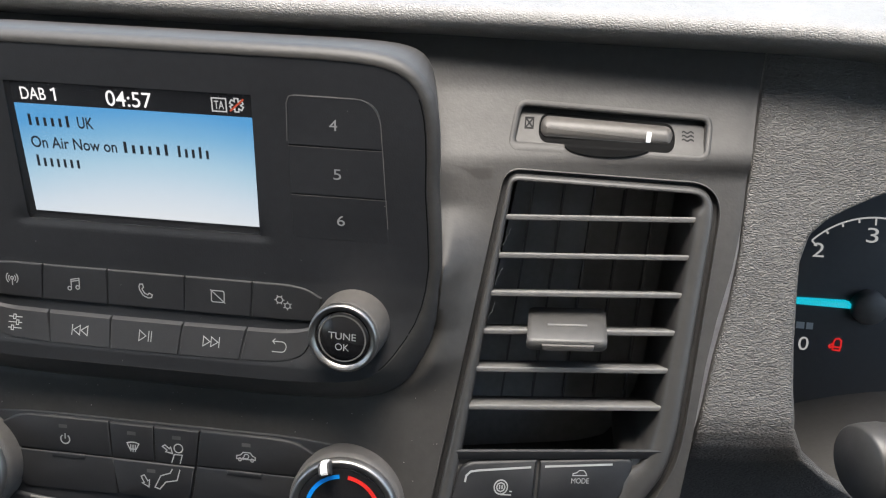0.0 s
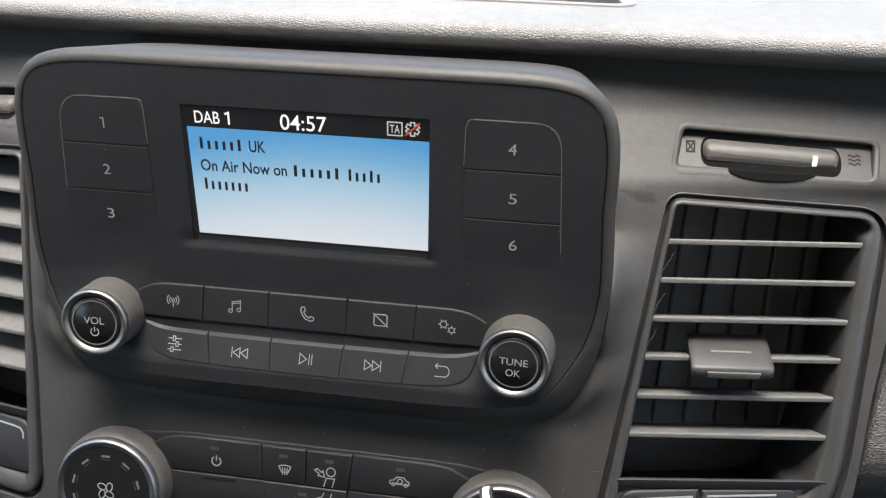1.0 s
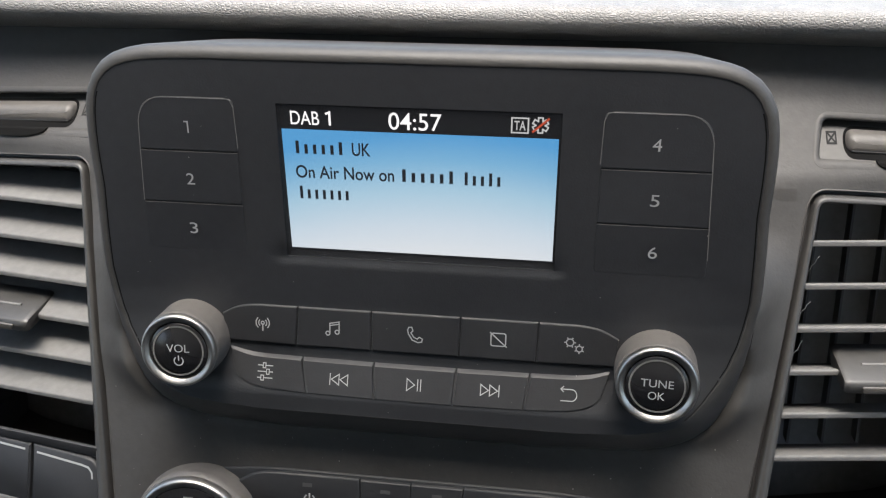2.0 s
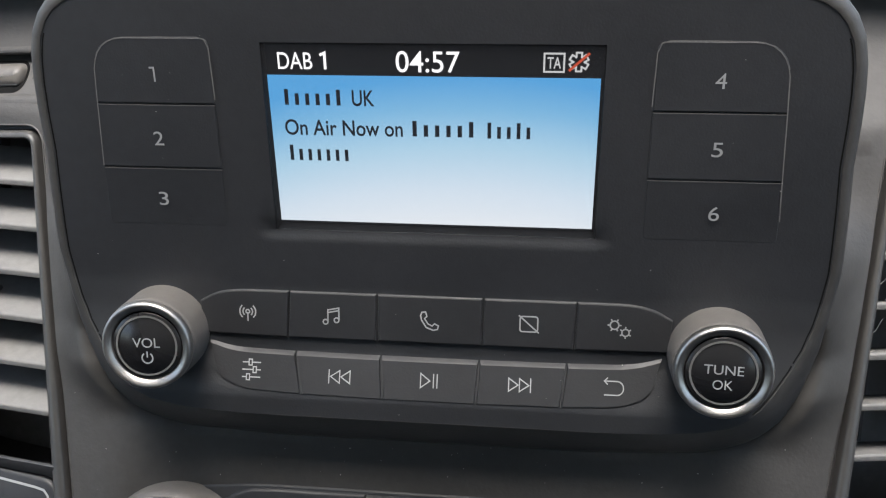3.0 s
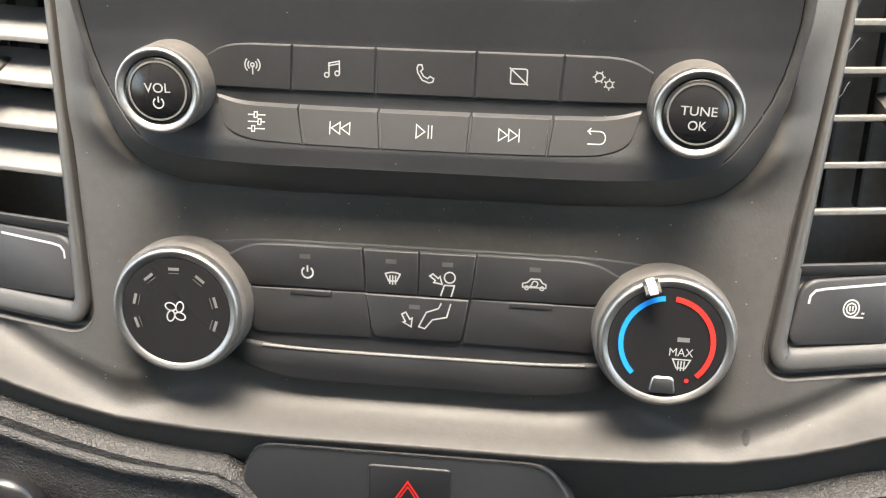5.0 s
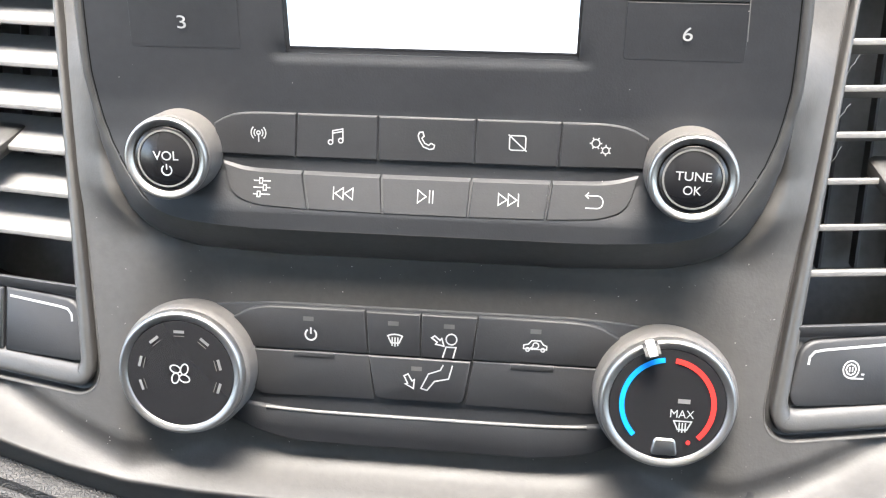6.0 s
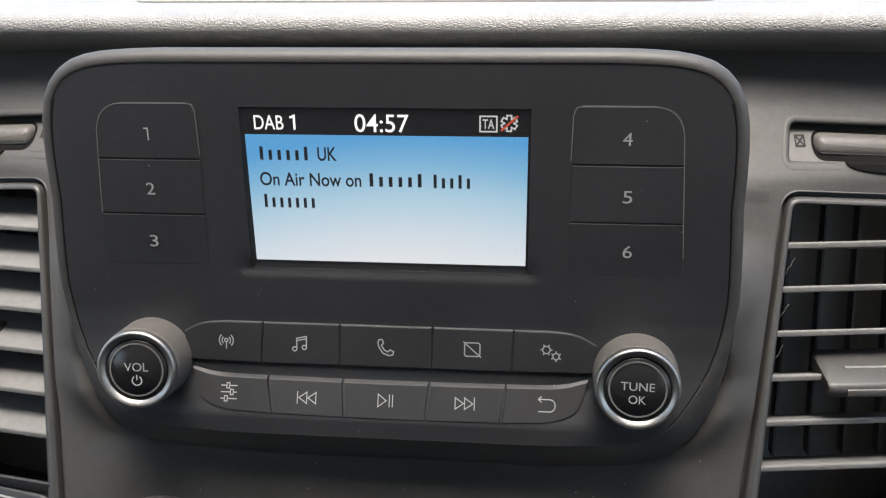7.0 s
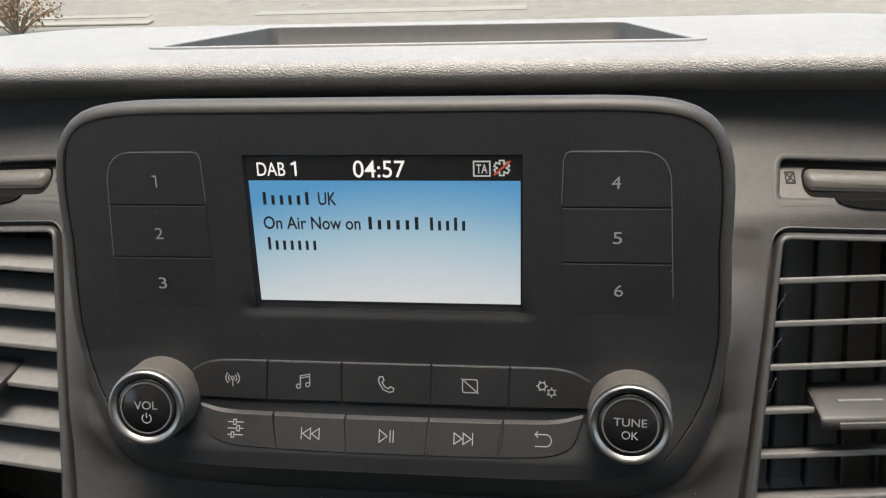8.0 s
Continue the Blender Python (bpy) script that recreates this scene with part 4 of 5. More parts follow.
def build_heater_knobs():
    for s, name in ((-1, "fan_knob"), (1, "temperature_knob")):
        kx = 85.0 if s < 0 else 83.0
        base, front = (s * (kx + 0.3), -15.5, -134.6), (s * kx, -31.0, -130.4)
        body = part(name, lathe([(24.6, -0.3), (24.4, 0.05), (24.0, 0.60), (23.6, 0.72), (22.7, 0.79)], base, front, 64), KNOB, heater, "soft grey rotary knob")
        part("silver_ring", lathe([(22.8, 0.74), (22.7, 0.86), (22.3, 0.945), (21.8, 0.99), (21.4, 1.0), (20.9, 0.995), (19.6, 0.965), (19.3, 0.95), (19.2, 0.90)], base, front, 64), CHROME, body, "wide satin silver ring", 60)
        part("cap", lathe([(19.5, 0.90), (19.0, 0.955), (0, 0.965)], base, front, 64), GLOSS, body, "gloss black dial face", 60)
        fy = face_plane(base, front, 0.975)
        cx, cz = s * kx, -130.5
        if s < 0:
            for a in (198, 165, 128, 90, 52, 15, -18):
                ca, sa = math.cos(radians(a)), math.sin(radians(a))
                px, pz = cx + 14.0 * ca, cz + 14.0 * sa
                far, near = [[(px + ca * i - sa * j, pz + sa * i + ca * j) for j in (-1.9, 1.9)] for i in (0.7, -0.8)]
                window = part("level_window", ribbon([far], 1.0, fy, 0.03), DIM_PRINT, body)
                part("window_edge", ribbon([near], 0.28, fy, 0.03), KNOB, window)
            blades = []
            for k in range(4):
                a = radians(45 + 90 * k)
                bx, bz = cx + 2.3 * math.cos(a), cz + 2.3 * math.sin(a)
                t = a + 0.5
                blades.append([(bx + 1.9 * math.cos(u) * math.cos(t) - 1.3 * math.sin(u) * math.sin(t), bz + 1.9 * math.cos(u) * math.sin(t) + 1.3 * math.sin(u) * math.cos(t)) for u in [2 * math.pi * q / 14 for q in range(14)]])
            part("fan_symbol", ribbon([b + [b[0]] for b in blades], 0.5, fy, 0.03), PRINT, body)
        else:
            part("blue_arc", ribbon([arc(cx, cz, 15.0, 97, 226, 30)], 1.7, fy, 0.02), BLUE, body, "bright blue cold arc")
            part("red_arc", ribbon([arc(cx, cz, 15.0, 84, -45, 30)], 1.7, fy, 0.02), RED, body, "red hot arc")
            part("red_dot", patch([circle(cx + 7.6, cz - 12.2, 0.75, 14)[:-1]], fy, 0.02), RED, body)
            part("lettering", words("MAX", cx + 1.1, cz - 4.0, cx + 8.9, cz - 1.3, fy, 0.02), PRINT, body)
            x, z = cx + 5.3, cz - 6.6
            part("demist_symbol", ribbon([[(x - 2.9, z + 1.5), (x + 2.9, z + 1.5), (x + 1.5, z - 1.4), (x - 1.5, z - 1.4), (x - 2.9, z + 1.5)], [(x - 1, z + 1), (x - 1, z - 2.2)], [(x, z + 1), (x, z - 2.4)], [(x + 1, z + 1), (x + 1, z - 2.2)]], 0.45, fy, 0.02), PRINT, body)
            part("status_window", ribbon([[(x - 2, z + 8.2), (x + 2, z + 8.2)]], 1.5, fy, 0.02), DIM_PRINT, body)
            part("glossy_inset", slab(rounded([(cx - 4.6, cz - 17.0, 1.5), (cx + 4.4, cz - 17.0, 1.5), (cx + 3.4, cz - 11.4, 1.5), (cx - 3.6, cz - 11.4, 1.5)]), fy, 0.6, 0.5, 0.5), SATIN, body, "small shiny finger dimple")
            a = radians(109)
            b0, f0 = Vector(base), Vector(front)
            out = Vector((math.cos(a), 0, math.sin(a)))
            across = Vector((-math.sin(a), 0, math.cos(a)))
            for name_, wide, rows_, mat, lab in (
                    ("pointer_slot", 2.5, ((19.1, 0.92), (19.3, 1.01), (20.4, 1.02), (22.8, 0.90), (23.6, 0.80), (23.2, 0.6)), BLACK, "black slot beside the pointer"),
                    ("pointer", 1.35, ((19.9, 0.97), (20.1, 1.05), (21.2, 1.04), (23.5, 0.89), (24.4, 0.70), (23.8, 0.55)), TICK_WHITE, "white pointer mark")):
                bm = bmesh.new()
                rows = []
                for r, k in rows_:
                    c = b0 + (f0 - b0) * k + out * r
                    rows.append([bm.verts.new(c - across * wide), bm.verts.new(c + across * wide)])
                for p, q in zip(rows, rows[1:]):
                    bm.faces.new((p[0], p[1], q[1], q[0]))
                bm.faces.new([p[0] for p in rows])
                bm.faces.new([p[1] for p in reversed(rows)])
                part(name_, bm, mat, body, lab)


build_heater()
build_heater_knobs()


# ---- the air vents, their sliders and switches ----
def build_vent(side):
    grp = "centre air vents"
    v = thing("air_vent", side * 170, 25, -107, "graphite air vent with horizontal slats" + (" tilted down" if side > 0 else " laid open to the light"), "air vent", grp)
    yf = vent_y
    line = vent_line(side)
    far = 0 if side > 0 else 2.2
    part("lip", ring(mirrored(inset(line, -1.6), side), yf, [(-0.5, 0.2), (-0.35, -0.2), (0.05, -0.25), (0.3, 0.3), (0.4, 5)]), GRAPHITE, v, "thin raised lip round the opening", 60)
    part("shadow_gap", ring(mirrored(inset(line, -1.4), side), yf, [(0, 3.2), (2.6, 3.2)]), BLACK, v, "dark gap round the bezel", 60)
    part("bezel", ring(mirrored(line, side), yf, [(0.6, 4), (0.65, -0.3), (1.0, -1.2), (1.8, -1.7), (2.9, -1.6), (3.8, -0.9), (4.3, 0.8), (4.6, 4.0), (4.9, 12), (5.2, 46)], None, lambda x, z: (0.64 + (1.25 + 0.6 * smoothstep(-80, -110, z)) * smoothstep(196, 212, abs(x)) * smoothstep(-8, -20, z)) * (1 + 2.0 * smoothstep(-118, -142, z))), BEZEL, v, "rounded graphite bezel", 50)
    # dark duct behind
    duct = inset(line, 5.0)
    bm = bmesh.new()
    a = loop(bm, mirrored(duct, side), yf, 20)
    b = loop(bm, mirrored(duct, side), yf, 52)
    bridge(bm, a, b)
    back = loop(bm, mirrored(rect(112, -152, 228, 2), side), yf, 50)
    bm.faces.new(back)
    part("duct", bm, DUCT, v, "dull dark duct", 50)
    tilt = 24 if side > 0 else -12
    knob_c, knob_w = (167, 32) if side > 0 else (176, 32)
    for k in range(6):
        z = (-21.9 if side > 0 else -22.4) - 14.3 * k
        xl, xr = far + 140.6 + (z + 21.2) * 0.143, 215.4 + (z + 22.3) * 0.146
        depth = 19 if side > 0 else 22
        rows = []
        n = 12
        for i in range(n + 1):
            x = xl - 3 + (xr - xl + 6) * i / n
            y0 = yf(x, z) + 0.8
            dz = -math.tan(radians(tilt)) * depth
            prof = [(1.2, -1.3), (0.35, -1.15), (0, -0.8), (0, 0.6), (0.2, 0.95), (0.7, 1.15), (depth, 1.15 + dz), (depth, 0.1 + dz), (1.2, -1.3)]
            rows.append([(side * x, y0 + dy, z + h) for dy, h in prof])
        bm = grid(rows)
        ends = [f for f in (rows[0], rows[-1])]
        for row in ends:
            bm.faces.new([bm.verts.new(p) for p in row[:-1]])
        bmesh.ops.remove_doubles(bm, verts=bm.verts, dist=0.001)
        part("slat", bm, SLAT, v, "", 40)
    for k in range(5):
        x = 150 + 13.5 * k
        bm = bmesh.new()
        zt, zb = -9, -105
        pts = [(side * (x - 0.0), yf(x, zt) + 31, zt), (side * (x - 8), yf(x - 8, zb) + 31, zb)]
        a = [bm.verts.new((p[0] + d, p[1] + e, p[2])) for p in pts[:1] for d, e in ((-0.45, 0), (0.45, 0), (0.45, 6), (-0.45, 6))]
        b = [bm.verts.new((p[0] + d, p[1] + e, p[2])) for p in pts[1:] for d, e in ((-0.45, 0), (0.45, 0), (0.45, 6), (-0.45, 6))]
        bridge(bm, a, b)
        bm.faces.new(a)
        bm.faces.new(b[::-1])
        part("rear_vane", bm, DARK, v)
    if side > 0:
        rnd = random.Random(7)
        for k, (x, z) in enumerate(((141.5, -30), (139.2, -45), (137.4, -58))):
            pts = [(x + rnd.uniform(-0.45, 0.45) - 0.5 * q, yf(x, z) + 1.5 + 0.4 * q, z + 4.6 - 1.5 * q) for q in range(7)]
            part("lint", tube(pts, 0.13, None, 5), PRINT, v, "pale dust fibre caught in the slats")
    # the sliding thumb grip
    gx0, gx1 = knob_c - knob_w / 2, knob_c + knob_w / 2
    zc = -64
    y0 = yf(knob_c, zc)
    prof = [(12, -67.0), (-5.6, -68.8), (-7.4, -68.5), (-8.6, -67.6), (-9.0, -65.6), (-8.7, -64.0), (-7.4, -63.0), (8.0, -60.8), (14, -60.6)]
    rows = []
    for x, k in ((gx0, 0.72), (gx0 + 0.7, 0.9), (gx0 + 2.2, 1.0), (gx1 - 2.2, 1.0), (gx1 - 0.7, 0.9), (gx1, 0.72)):
        rows.append([(side * x, y0 + 0.12 * (x - knob_c) + 2 + (dy - 2) * (1 - 0.3 * (1 - k)), -64 + (z + 64) * k) for dy, z in prof])
    bm = grid(rows)
    for row in (rows[0], rows[-1]):
        bm.faces.new([bm.verts.new(p) for p in row])
    bmesh.ops.remove_doubles(bm, verts=bm.verts, dist=0.001)
    g = part("thumb_grip", bm, BEZEL, v, "soft grey sliding thumb grip", 50)
    front = lambda x, z: y0 - 8.7 + 0.12 * (abs(x) - knob_c)
    part("grip_ridge", slab(mirrored(rounded([(gx0 + 6.5, -67.6, 1.2), (gx1 - 5.5, -67.6, 1.2), (gx1 - 5.0, -64.8, 0.6), (gx0 + 6.0, -64.8, 0.6)]), side), front, 0.9, 0.8, 0.5), KNOB, g)
    tx = [gx0 + 8 + 16 * k / 6 for k in range(7)]
    part("grip_ridge", tube([(side * x, y0 + 1.2 + 0.12 * (x - knob_c), -61.8) for x in tx], 0.7), SLAT, g)
    # bar under the slats and the switch panel below it
    bar = rounded([(124.5 + far, -108.6, 0), (209.5, -107.8, 0), (208.5, -111.9, 0), (123.5 + far, -113.0, 0)])
    part("divider_bar", slab(mirrored(bar, side), lambda x, z: yf(x, -110) - 0.2, 0.8, 0.6, 0.5), KEY, v, "smooth dark bar")
    panel = rounded([(124.0 + far, -111.8, 0), (207, -110.5, 3), (199, -140, 40), (121.3, -136.5, 7)], 8)
    sw = thing("switch_panel", side * 165, 0, -136, "gloss dark switch panel with two push switches below the vent", "switch panel", "vent switch panels")
    part("backplate", slab(mirrored(panel, side), yf, -2.2, 3, 0.4), DARK, sw, "black recess")
    s1 = rounded([(128.3, -114.0, 6), (159.3, -112.6, 0.6), (159.0, -134.4, 0.6), (124.0, -134.6, 6)], 6)
    s2 = rounded([(160.3, -113.0, 0.6), (199.5, -111.8, 5), (192, -134, 26), (160.0, -134.4, 0.6)], 6)
    for n, outline in enumerate((s1, s2)):
        k = part("push_switch", slab(mirrored(outline, side), yf, 0.2, 2.5, 0.9), KEY, sw, "black push switch", 50)
        line = [(130.6, -121.0), (131.0, -118.6), (132.6, -117.0), (136, -116.5), (157, -115.2)] if n == 0 else [(162.6, -114.9), (190, -113.9)]
        part("bright_line", ribbon([mirrored(line, side)], 0.8, yf, 0.34), PRINT, k, "pale edge line")
        if side > 0 and n == 0:
            x, z = 145.3, -122.8
            part("symbol", ribbon([circle(x, z, 2.7, 18), circle(x, z, 1.7, 8), [(x - 0.5, z + 0.8), (x - 0.5, z - 0.8)], [(x + 0.5, z + 0.8), (x + 0.5, z - 0.8)], [(x, z - 2.8), (x + 4.4, z - 3.0)], [(x + 3.6, z - 1.6), (x + 4.6, z - 1.7)]], 0.5, yf, 0.36), PRINT, k)
        if side > 0 and n == 1:
            x = 177
            part("symbol", ribbon([[(x - 2.8, -118.2), (x - 2.8, -117.5), (x - 1.2, -117.1), (x - 0.4, -116.3), (x + 1.5, -116.3), (x + 2.4, -117.2), (x + 2.8, -118.2), (x - 2.8, -118.2)]], 0.38, yf, 0.36), PRINT, k)
            part("lettering", words("MODE", x - 3.3, -121.2, x + 3.9, -119.2, yf, 0.36), PRINT, k)


def build_slider(side):
    """The flow wheel above a vent, in its sunken surround."""
    grp = "vent flow sliders"
    sl = thing("vent_slider", side * 177, 50, 8, "grey plastic vent flow slider in a shallow recess", "slider", grp)
    yf = lambda x, z: fascia_y(x, z)
    rec = SLIDER_WELL
    part("recess", ring(mirrored(rec, side), yf, [(-2.3, 0.9), (-1.8, -0.1), (-0.9, -0.15), (-0.2, 0.0), (0.4, 0.5), (0.9, 1.5), (1.1, 9)]), GRAPHITE, sl, "moulded recess edge", 60)
    fl = lambda x, z: fascia_y(x, 4.5) + 0.7 + 1.2 * (z - 4.5)
    part("recess_floor", slab(mirrored(inset(rec, 0.1), side), fl, 0.0, 0.8, 0.05), GRAPHITE, sl, "shaded recess floor", 50)
    bar = rounded([(150.0, 6.6, 3.4), (203.6, 4.6, 3.4), (203.6, 12.0, 3.6), (150.0, 14.2, 3.6)], 6)
    by = lambda x, z: fascia_y(x, 10) + 0.3 * (z - 10)
    part("slot", slab(mirrored(inset(bar, -0.8), side), fl, 0.25, 0.6, 0.1), MATTE, sl, "black slot")
    b = part("slider_bar", slab(mirrored(bar, side), by, 1.0, 7, 2.8), KNOB, sl, "ribbed grey slider bar with round ends", 60)
    part("bar_seam", ribbon([mirrored([(151.5, 8.3), (160, 7.9), (195, 6.6), (202.4, 6.3)], side)], 0.35, by, 0.55), DARK, b)
    tx = 193.6
    part("white_tick", slab(mirrored(rounded([(tx - 1.1, 6.9, 0.5), (tx + 0.9, 6.9, 0.5), (tx + 1.1, 10.9, 0.5), (tx - 0.9, 10.9, 0.5)], 3), side), by, 1.15, 0.5, 0.2), TICK_WHITE, b, "white position mark")
    half = [(160, 5.4)] + [(177 + 17 * math.cos(radians(a)), 5.4 - 3.4 * math.sin(radians(a))) for a in range(165, 10, -12)] + [(194, 4.6)]
    part("wheel", slab(mirrored(half, side), lambda x, z: fascia_y(x, 4.5) - 0.5 + 0.8 * (z - 4.5), 0.5, 4, 0.3), MATTE, sl, "dark half-sunk wheel")
    x, z = 145.2, 11.6
    m = ribbon([mirrored([(x - 1.6, z - 1.6), (x + 1.6, z - 1.6), (x + 1.6, z + 1.6), (x - 1.6, z + 1.6), (x - 1.6, z - 1.6)], side), mirrored([(x - 1.4, z - 1.4), (x + 1.4, z + 1.4)], side), mirrored([(x - 1.4, z + 1.4), (x + 1.4, z - 1.4)], side)], 0.55, fl, 0.2)
    part("symbol", m, BLACK_PRINT, sl, "small dark shut symbol")
    x2, z2 = 209.6, 9.2
    waves = [[(x2 - 2.4 + 0.6 * i, z2 + d + 0.3 * math.sin(i * 1.3)) for i in range(9)] for d in (-1.2, 0, 1.2)]
    m = ribbon([mirrored(w, side) for w in waves], 0.45, fl, 0.2)
    part("symbol", m, BLACK_PRINT, sl, "small dark airflow symbol")


for s in (1, -1):
    build_vent(s)
    build_slider(s)


# ---- hazard switch panel and socket under the ledge ----
def build_hazard():
    h = thing("hazard_switch_panel", 0, -38, -230, "black hazard switch panel with a rounded bright top edge", "switch panel")
    yf = lambda x, z: -40.0 + 0.10 * (z + 185)
    plate = rounded([(-58, -178.2, 8), (47, -178.2, 8), (58, -196, 4), (62, -236, 4), (-66, -236, 4), (-64, -192, 4)], 8)
    part("backplate", slab(plate, yf, 1.5, 12, 1.2), FACE, h, "matte black panel", 50)
    edge = [(-62.4, -187.6), (-60.4, -184.0), (-58, -180.8), (-54.6, -179.2), (-50, -178.8), (39, -178.8), (44, -179.6), (48.4, -182.4), (52.6, -188.6)]
    part("bright_edge", ribbon([edge], 0.7, yf, 1.75), SATIN, h, "thin bright edge line")
    b = part("hazard_button", slab(rounded([(-17, -183.8, 1.5), (13, -183.8, 1.5), (13, -212.8, 1.5), (-17, -212.8, 1.5)]), yf, 2.2, 2, 0.6), KEY, h, "black hazard button")
    t = lambda r: [(-2.5 + r * math.cos(radians(a)), -196.2 + r * math.sin(radians(a))) for a in (90, 210, 330, 90)]
    part("red_triangle", ribbon([t(6.4)], 0.7, yf, 2.4), RED, b, "red outlined warning triangle")
    part("red_triangle", ribbon([t(4.2)], 0.55, yf, 2.4), RED, b)


def build_socket():
    k = thing("power_socket", -152, -50, -225, "gloss black round socket cover on the lower dash", "socket")
    base, front = (-154, -40, -213), (-152.5, -60, -207)
    part("collar", lathe([(18, 0), (17.6, 0.5), (16.6, 0.6), (15.2, 0.55)], base, front), GLOSS, k, "gloss black collar", 60)
    part("cover", lathe([(15.4, 0.4), (15.0, 0.8), (13.2, 1.0), (9, 1.06), (0, 1.08)], base, front), GLOSS, k, "domed gloss cover", 60)


build_hazard()
build_socket()


# ---- the instruments behind the wheel ----
def build_cluster():
    c = thing("instrument_cluster", 390, 150, -150, "dark instrument cluster with a lit cyan needle", "instrument cluster")
    yf = lambda x, z: 141 + 0.3 * (z + 127)
    part("dial_plate", slab(rounded([(286, -40, 10), (500, -40, 10), (500, -180, 6), (282, -180, 6)]), yf, 0, 4, 1), FACE, c, "matte black dial plate")
    cx, cz, r = 335, -108, 46.5
    part("scale", ribbon([arc(cx, cz, r, 136, 20, 40)], 0.9, yf, 0.3), DIAL_GREY, c, "white printed scale")
    ticks = [[(cx + (r - d) * math.cos(radians(a)), cz + (r - d) * math.sin(radians(a))) for d in (0, 4 if n % 4 == 0 else 2.2)] for n, a in enumerate(range(136, 20, -11))]
    part("ticks", ribbon(ticks, 1.0, yf, 0.3), DIAL_GREY, c)
    part("number", words("2", 302.6, -84.2, 308.8, -76.6, yf, 0.3), DIAL_GREY, c)
    part("number", words("3", 329.6, -74.6, 335.8, -66.8, yf, 0.3), DIAL_GREY, c)
    part("number", words("0", 301.4, -134.4, 306.8, -127.2, yf, 0.3), DIAL_GREY, c)
    part("small_bars", patch([rect(299, -123, 303.4, -119.4), rect(304.4, -123, 308, -119.4)], yf, 0.3), PRINT, c)
    part("needle", slab([(280, -106.6), (323, -105.8), (327, -107.0), (327, -109.2), (280, -108.8)], yf, 3.0, 1, 0.3), NEEDLE, c, "lit cyan needle")
    part("needle_hub", lathe([(9.5, 0), (9.2, 0.8), (8, 1.0), (0, 1.02)], (cx, yf(cx, cz), cz), (cx, yf(cx, cz) - 7, cz + 1)), DARK, c, "dark needle hub", 60)
    x, z = 320.6, -130
    pts = [[(-1.2, -3.0), (2.4, -3.2), (2.9, -1.2), (2.9, 2.2), (1.6, 3.2), (-0.2, 3.0), (-1.0, 1.6), (-1.2, -3.0)], [(-1.0, 0.6), (-3.4, -1.0), (-3.0, -2.0), (-1.2, -1.2)], [(-0.8, -1.3), (2.6, -1.5)]]
    part("warning_light", ribbon([[(x + 0.5 + a, z + b) for a, b in line] for line in pts], 0.9, yf, 0.3), WARN_RED, c, "lit red open-door warning light")


def build_column():
    k = thing("steering_column_cover", 380, 40, -200, "dark grey plastic steering column cover", "column cover")
    rows = []
    for i in range(15):
        t = i / 14
        rows.append([(262 + 16 * j, 138 - 165 * t + 0.004 * (262 + 16 * j - 390) ** 2 * (0.4 + 0.6 * t), -150 - 36 * t + 14 * math.sin(math.pi * t * 0.7) - 0.0018 * (262 + 16 * j - 390) ** 2) for j in range(15)])
    part("shroud", grid(rows), GRAPHITE, k, "smooth curved shroud", 60)
    part("shroud_edge", tube(rows[-1], 2.0), GRAPHITE, k, "rolled shroud edge", 60)
    st = thing("column_stalk", 300, 0, -100, "grey plastic column stalk with a rounded end", "stalk")
    base, front = (354, 22, -104), (284.5, -2, -103)
    part("stalk_arm", lathe([(8.5, 0), (9.5, 0.35), (13, 0.62), (15.2, 0.8), (15.8, 0.84)], base, front, 32), GRAPHITE, st, "tapered stalk", 60)
    part("stalk_end", lathe([(15.8, 0.84), (16.0, 0.93), (15.6, 0.985), (14.6, 1.0), (0, 0.99)], base, front, 32), BEZEL, st, "rounded stalk end", 60)


build_cluster()
build_column()


# ---- the cab round it ----
def wall(name, pts, thick, material, label, category="wall"):
    """A flat panel with thickness, from its corners in order."""
    bm = bmesh.new()
    a = [Vector(p) for p in pts]
    n = (a[1] - a[0]).cross(a[2] - a[0]).normalized() * thick
    f = [bm.verts.new(p) for p in a]
    b = [bm.verts.new(p + n) for p in a]
    bm.faces.new(f)
    bm.faces.new(b[::-1])
    bridge(bm, f, b)
    return solid(name, bm, material, label, category)


# roof and walls are unseen; roof height and front edge shade the ledge
FLOOR_Z, ROOF_Z, ROAD_Z, GLASS_Y = 0.35, 1.43, -0.35, -0.13
wall("floor", [(-0.9, -1.1, FLOOR_Z), (0.9, -1.1, FLOOR_Z), (0.9, 0.55, FLOOR_Z), (-0.9, 0.55, FLOOR_Z)], -0.03, SEAT, "dark cab floor covering", "floor")
wall("ceiling", [(-0.9, -1.1, ROOF_Z), (0.9, -1.1, ROOF_Z), (0.9, GLASS_Y, ROOF_Z), (-0.9, GLASS_Y, ROOF_Z)], 0.03, HEADLINING, "unseen pale grey cab roof lining, placed to shape the light", "ceiling")
wall("wall_rear", [(-0.9, -1.1, FLOOR_Z), (0.9, -1.1, FLOOR_Z), (0.9, -1.1, 1.2), (-0.9, -1.1, 1.2)], 0.03, SEAT, "dark cloth bulkhead lining behind the seats")
wall("wall_rear_upper", [(-0.9, -1.1, 1.2), (0.9, -1.1, 1.2), (0.9, -1.1, ROOF_Z), (-0.9, -1.1, ROOF_Z)], 0.03, LINING, "grey upper bulkhead lining")
SILL = {-1: 0.96, 1: 0.96}
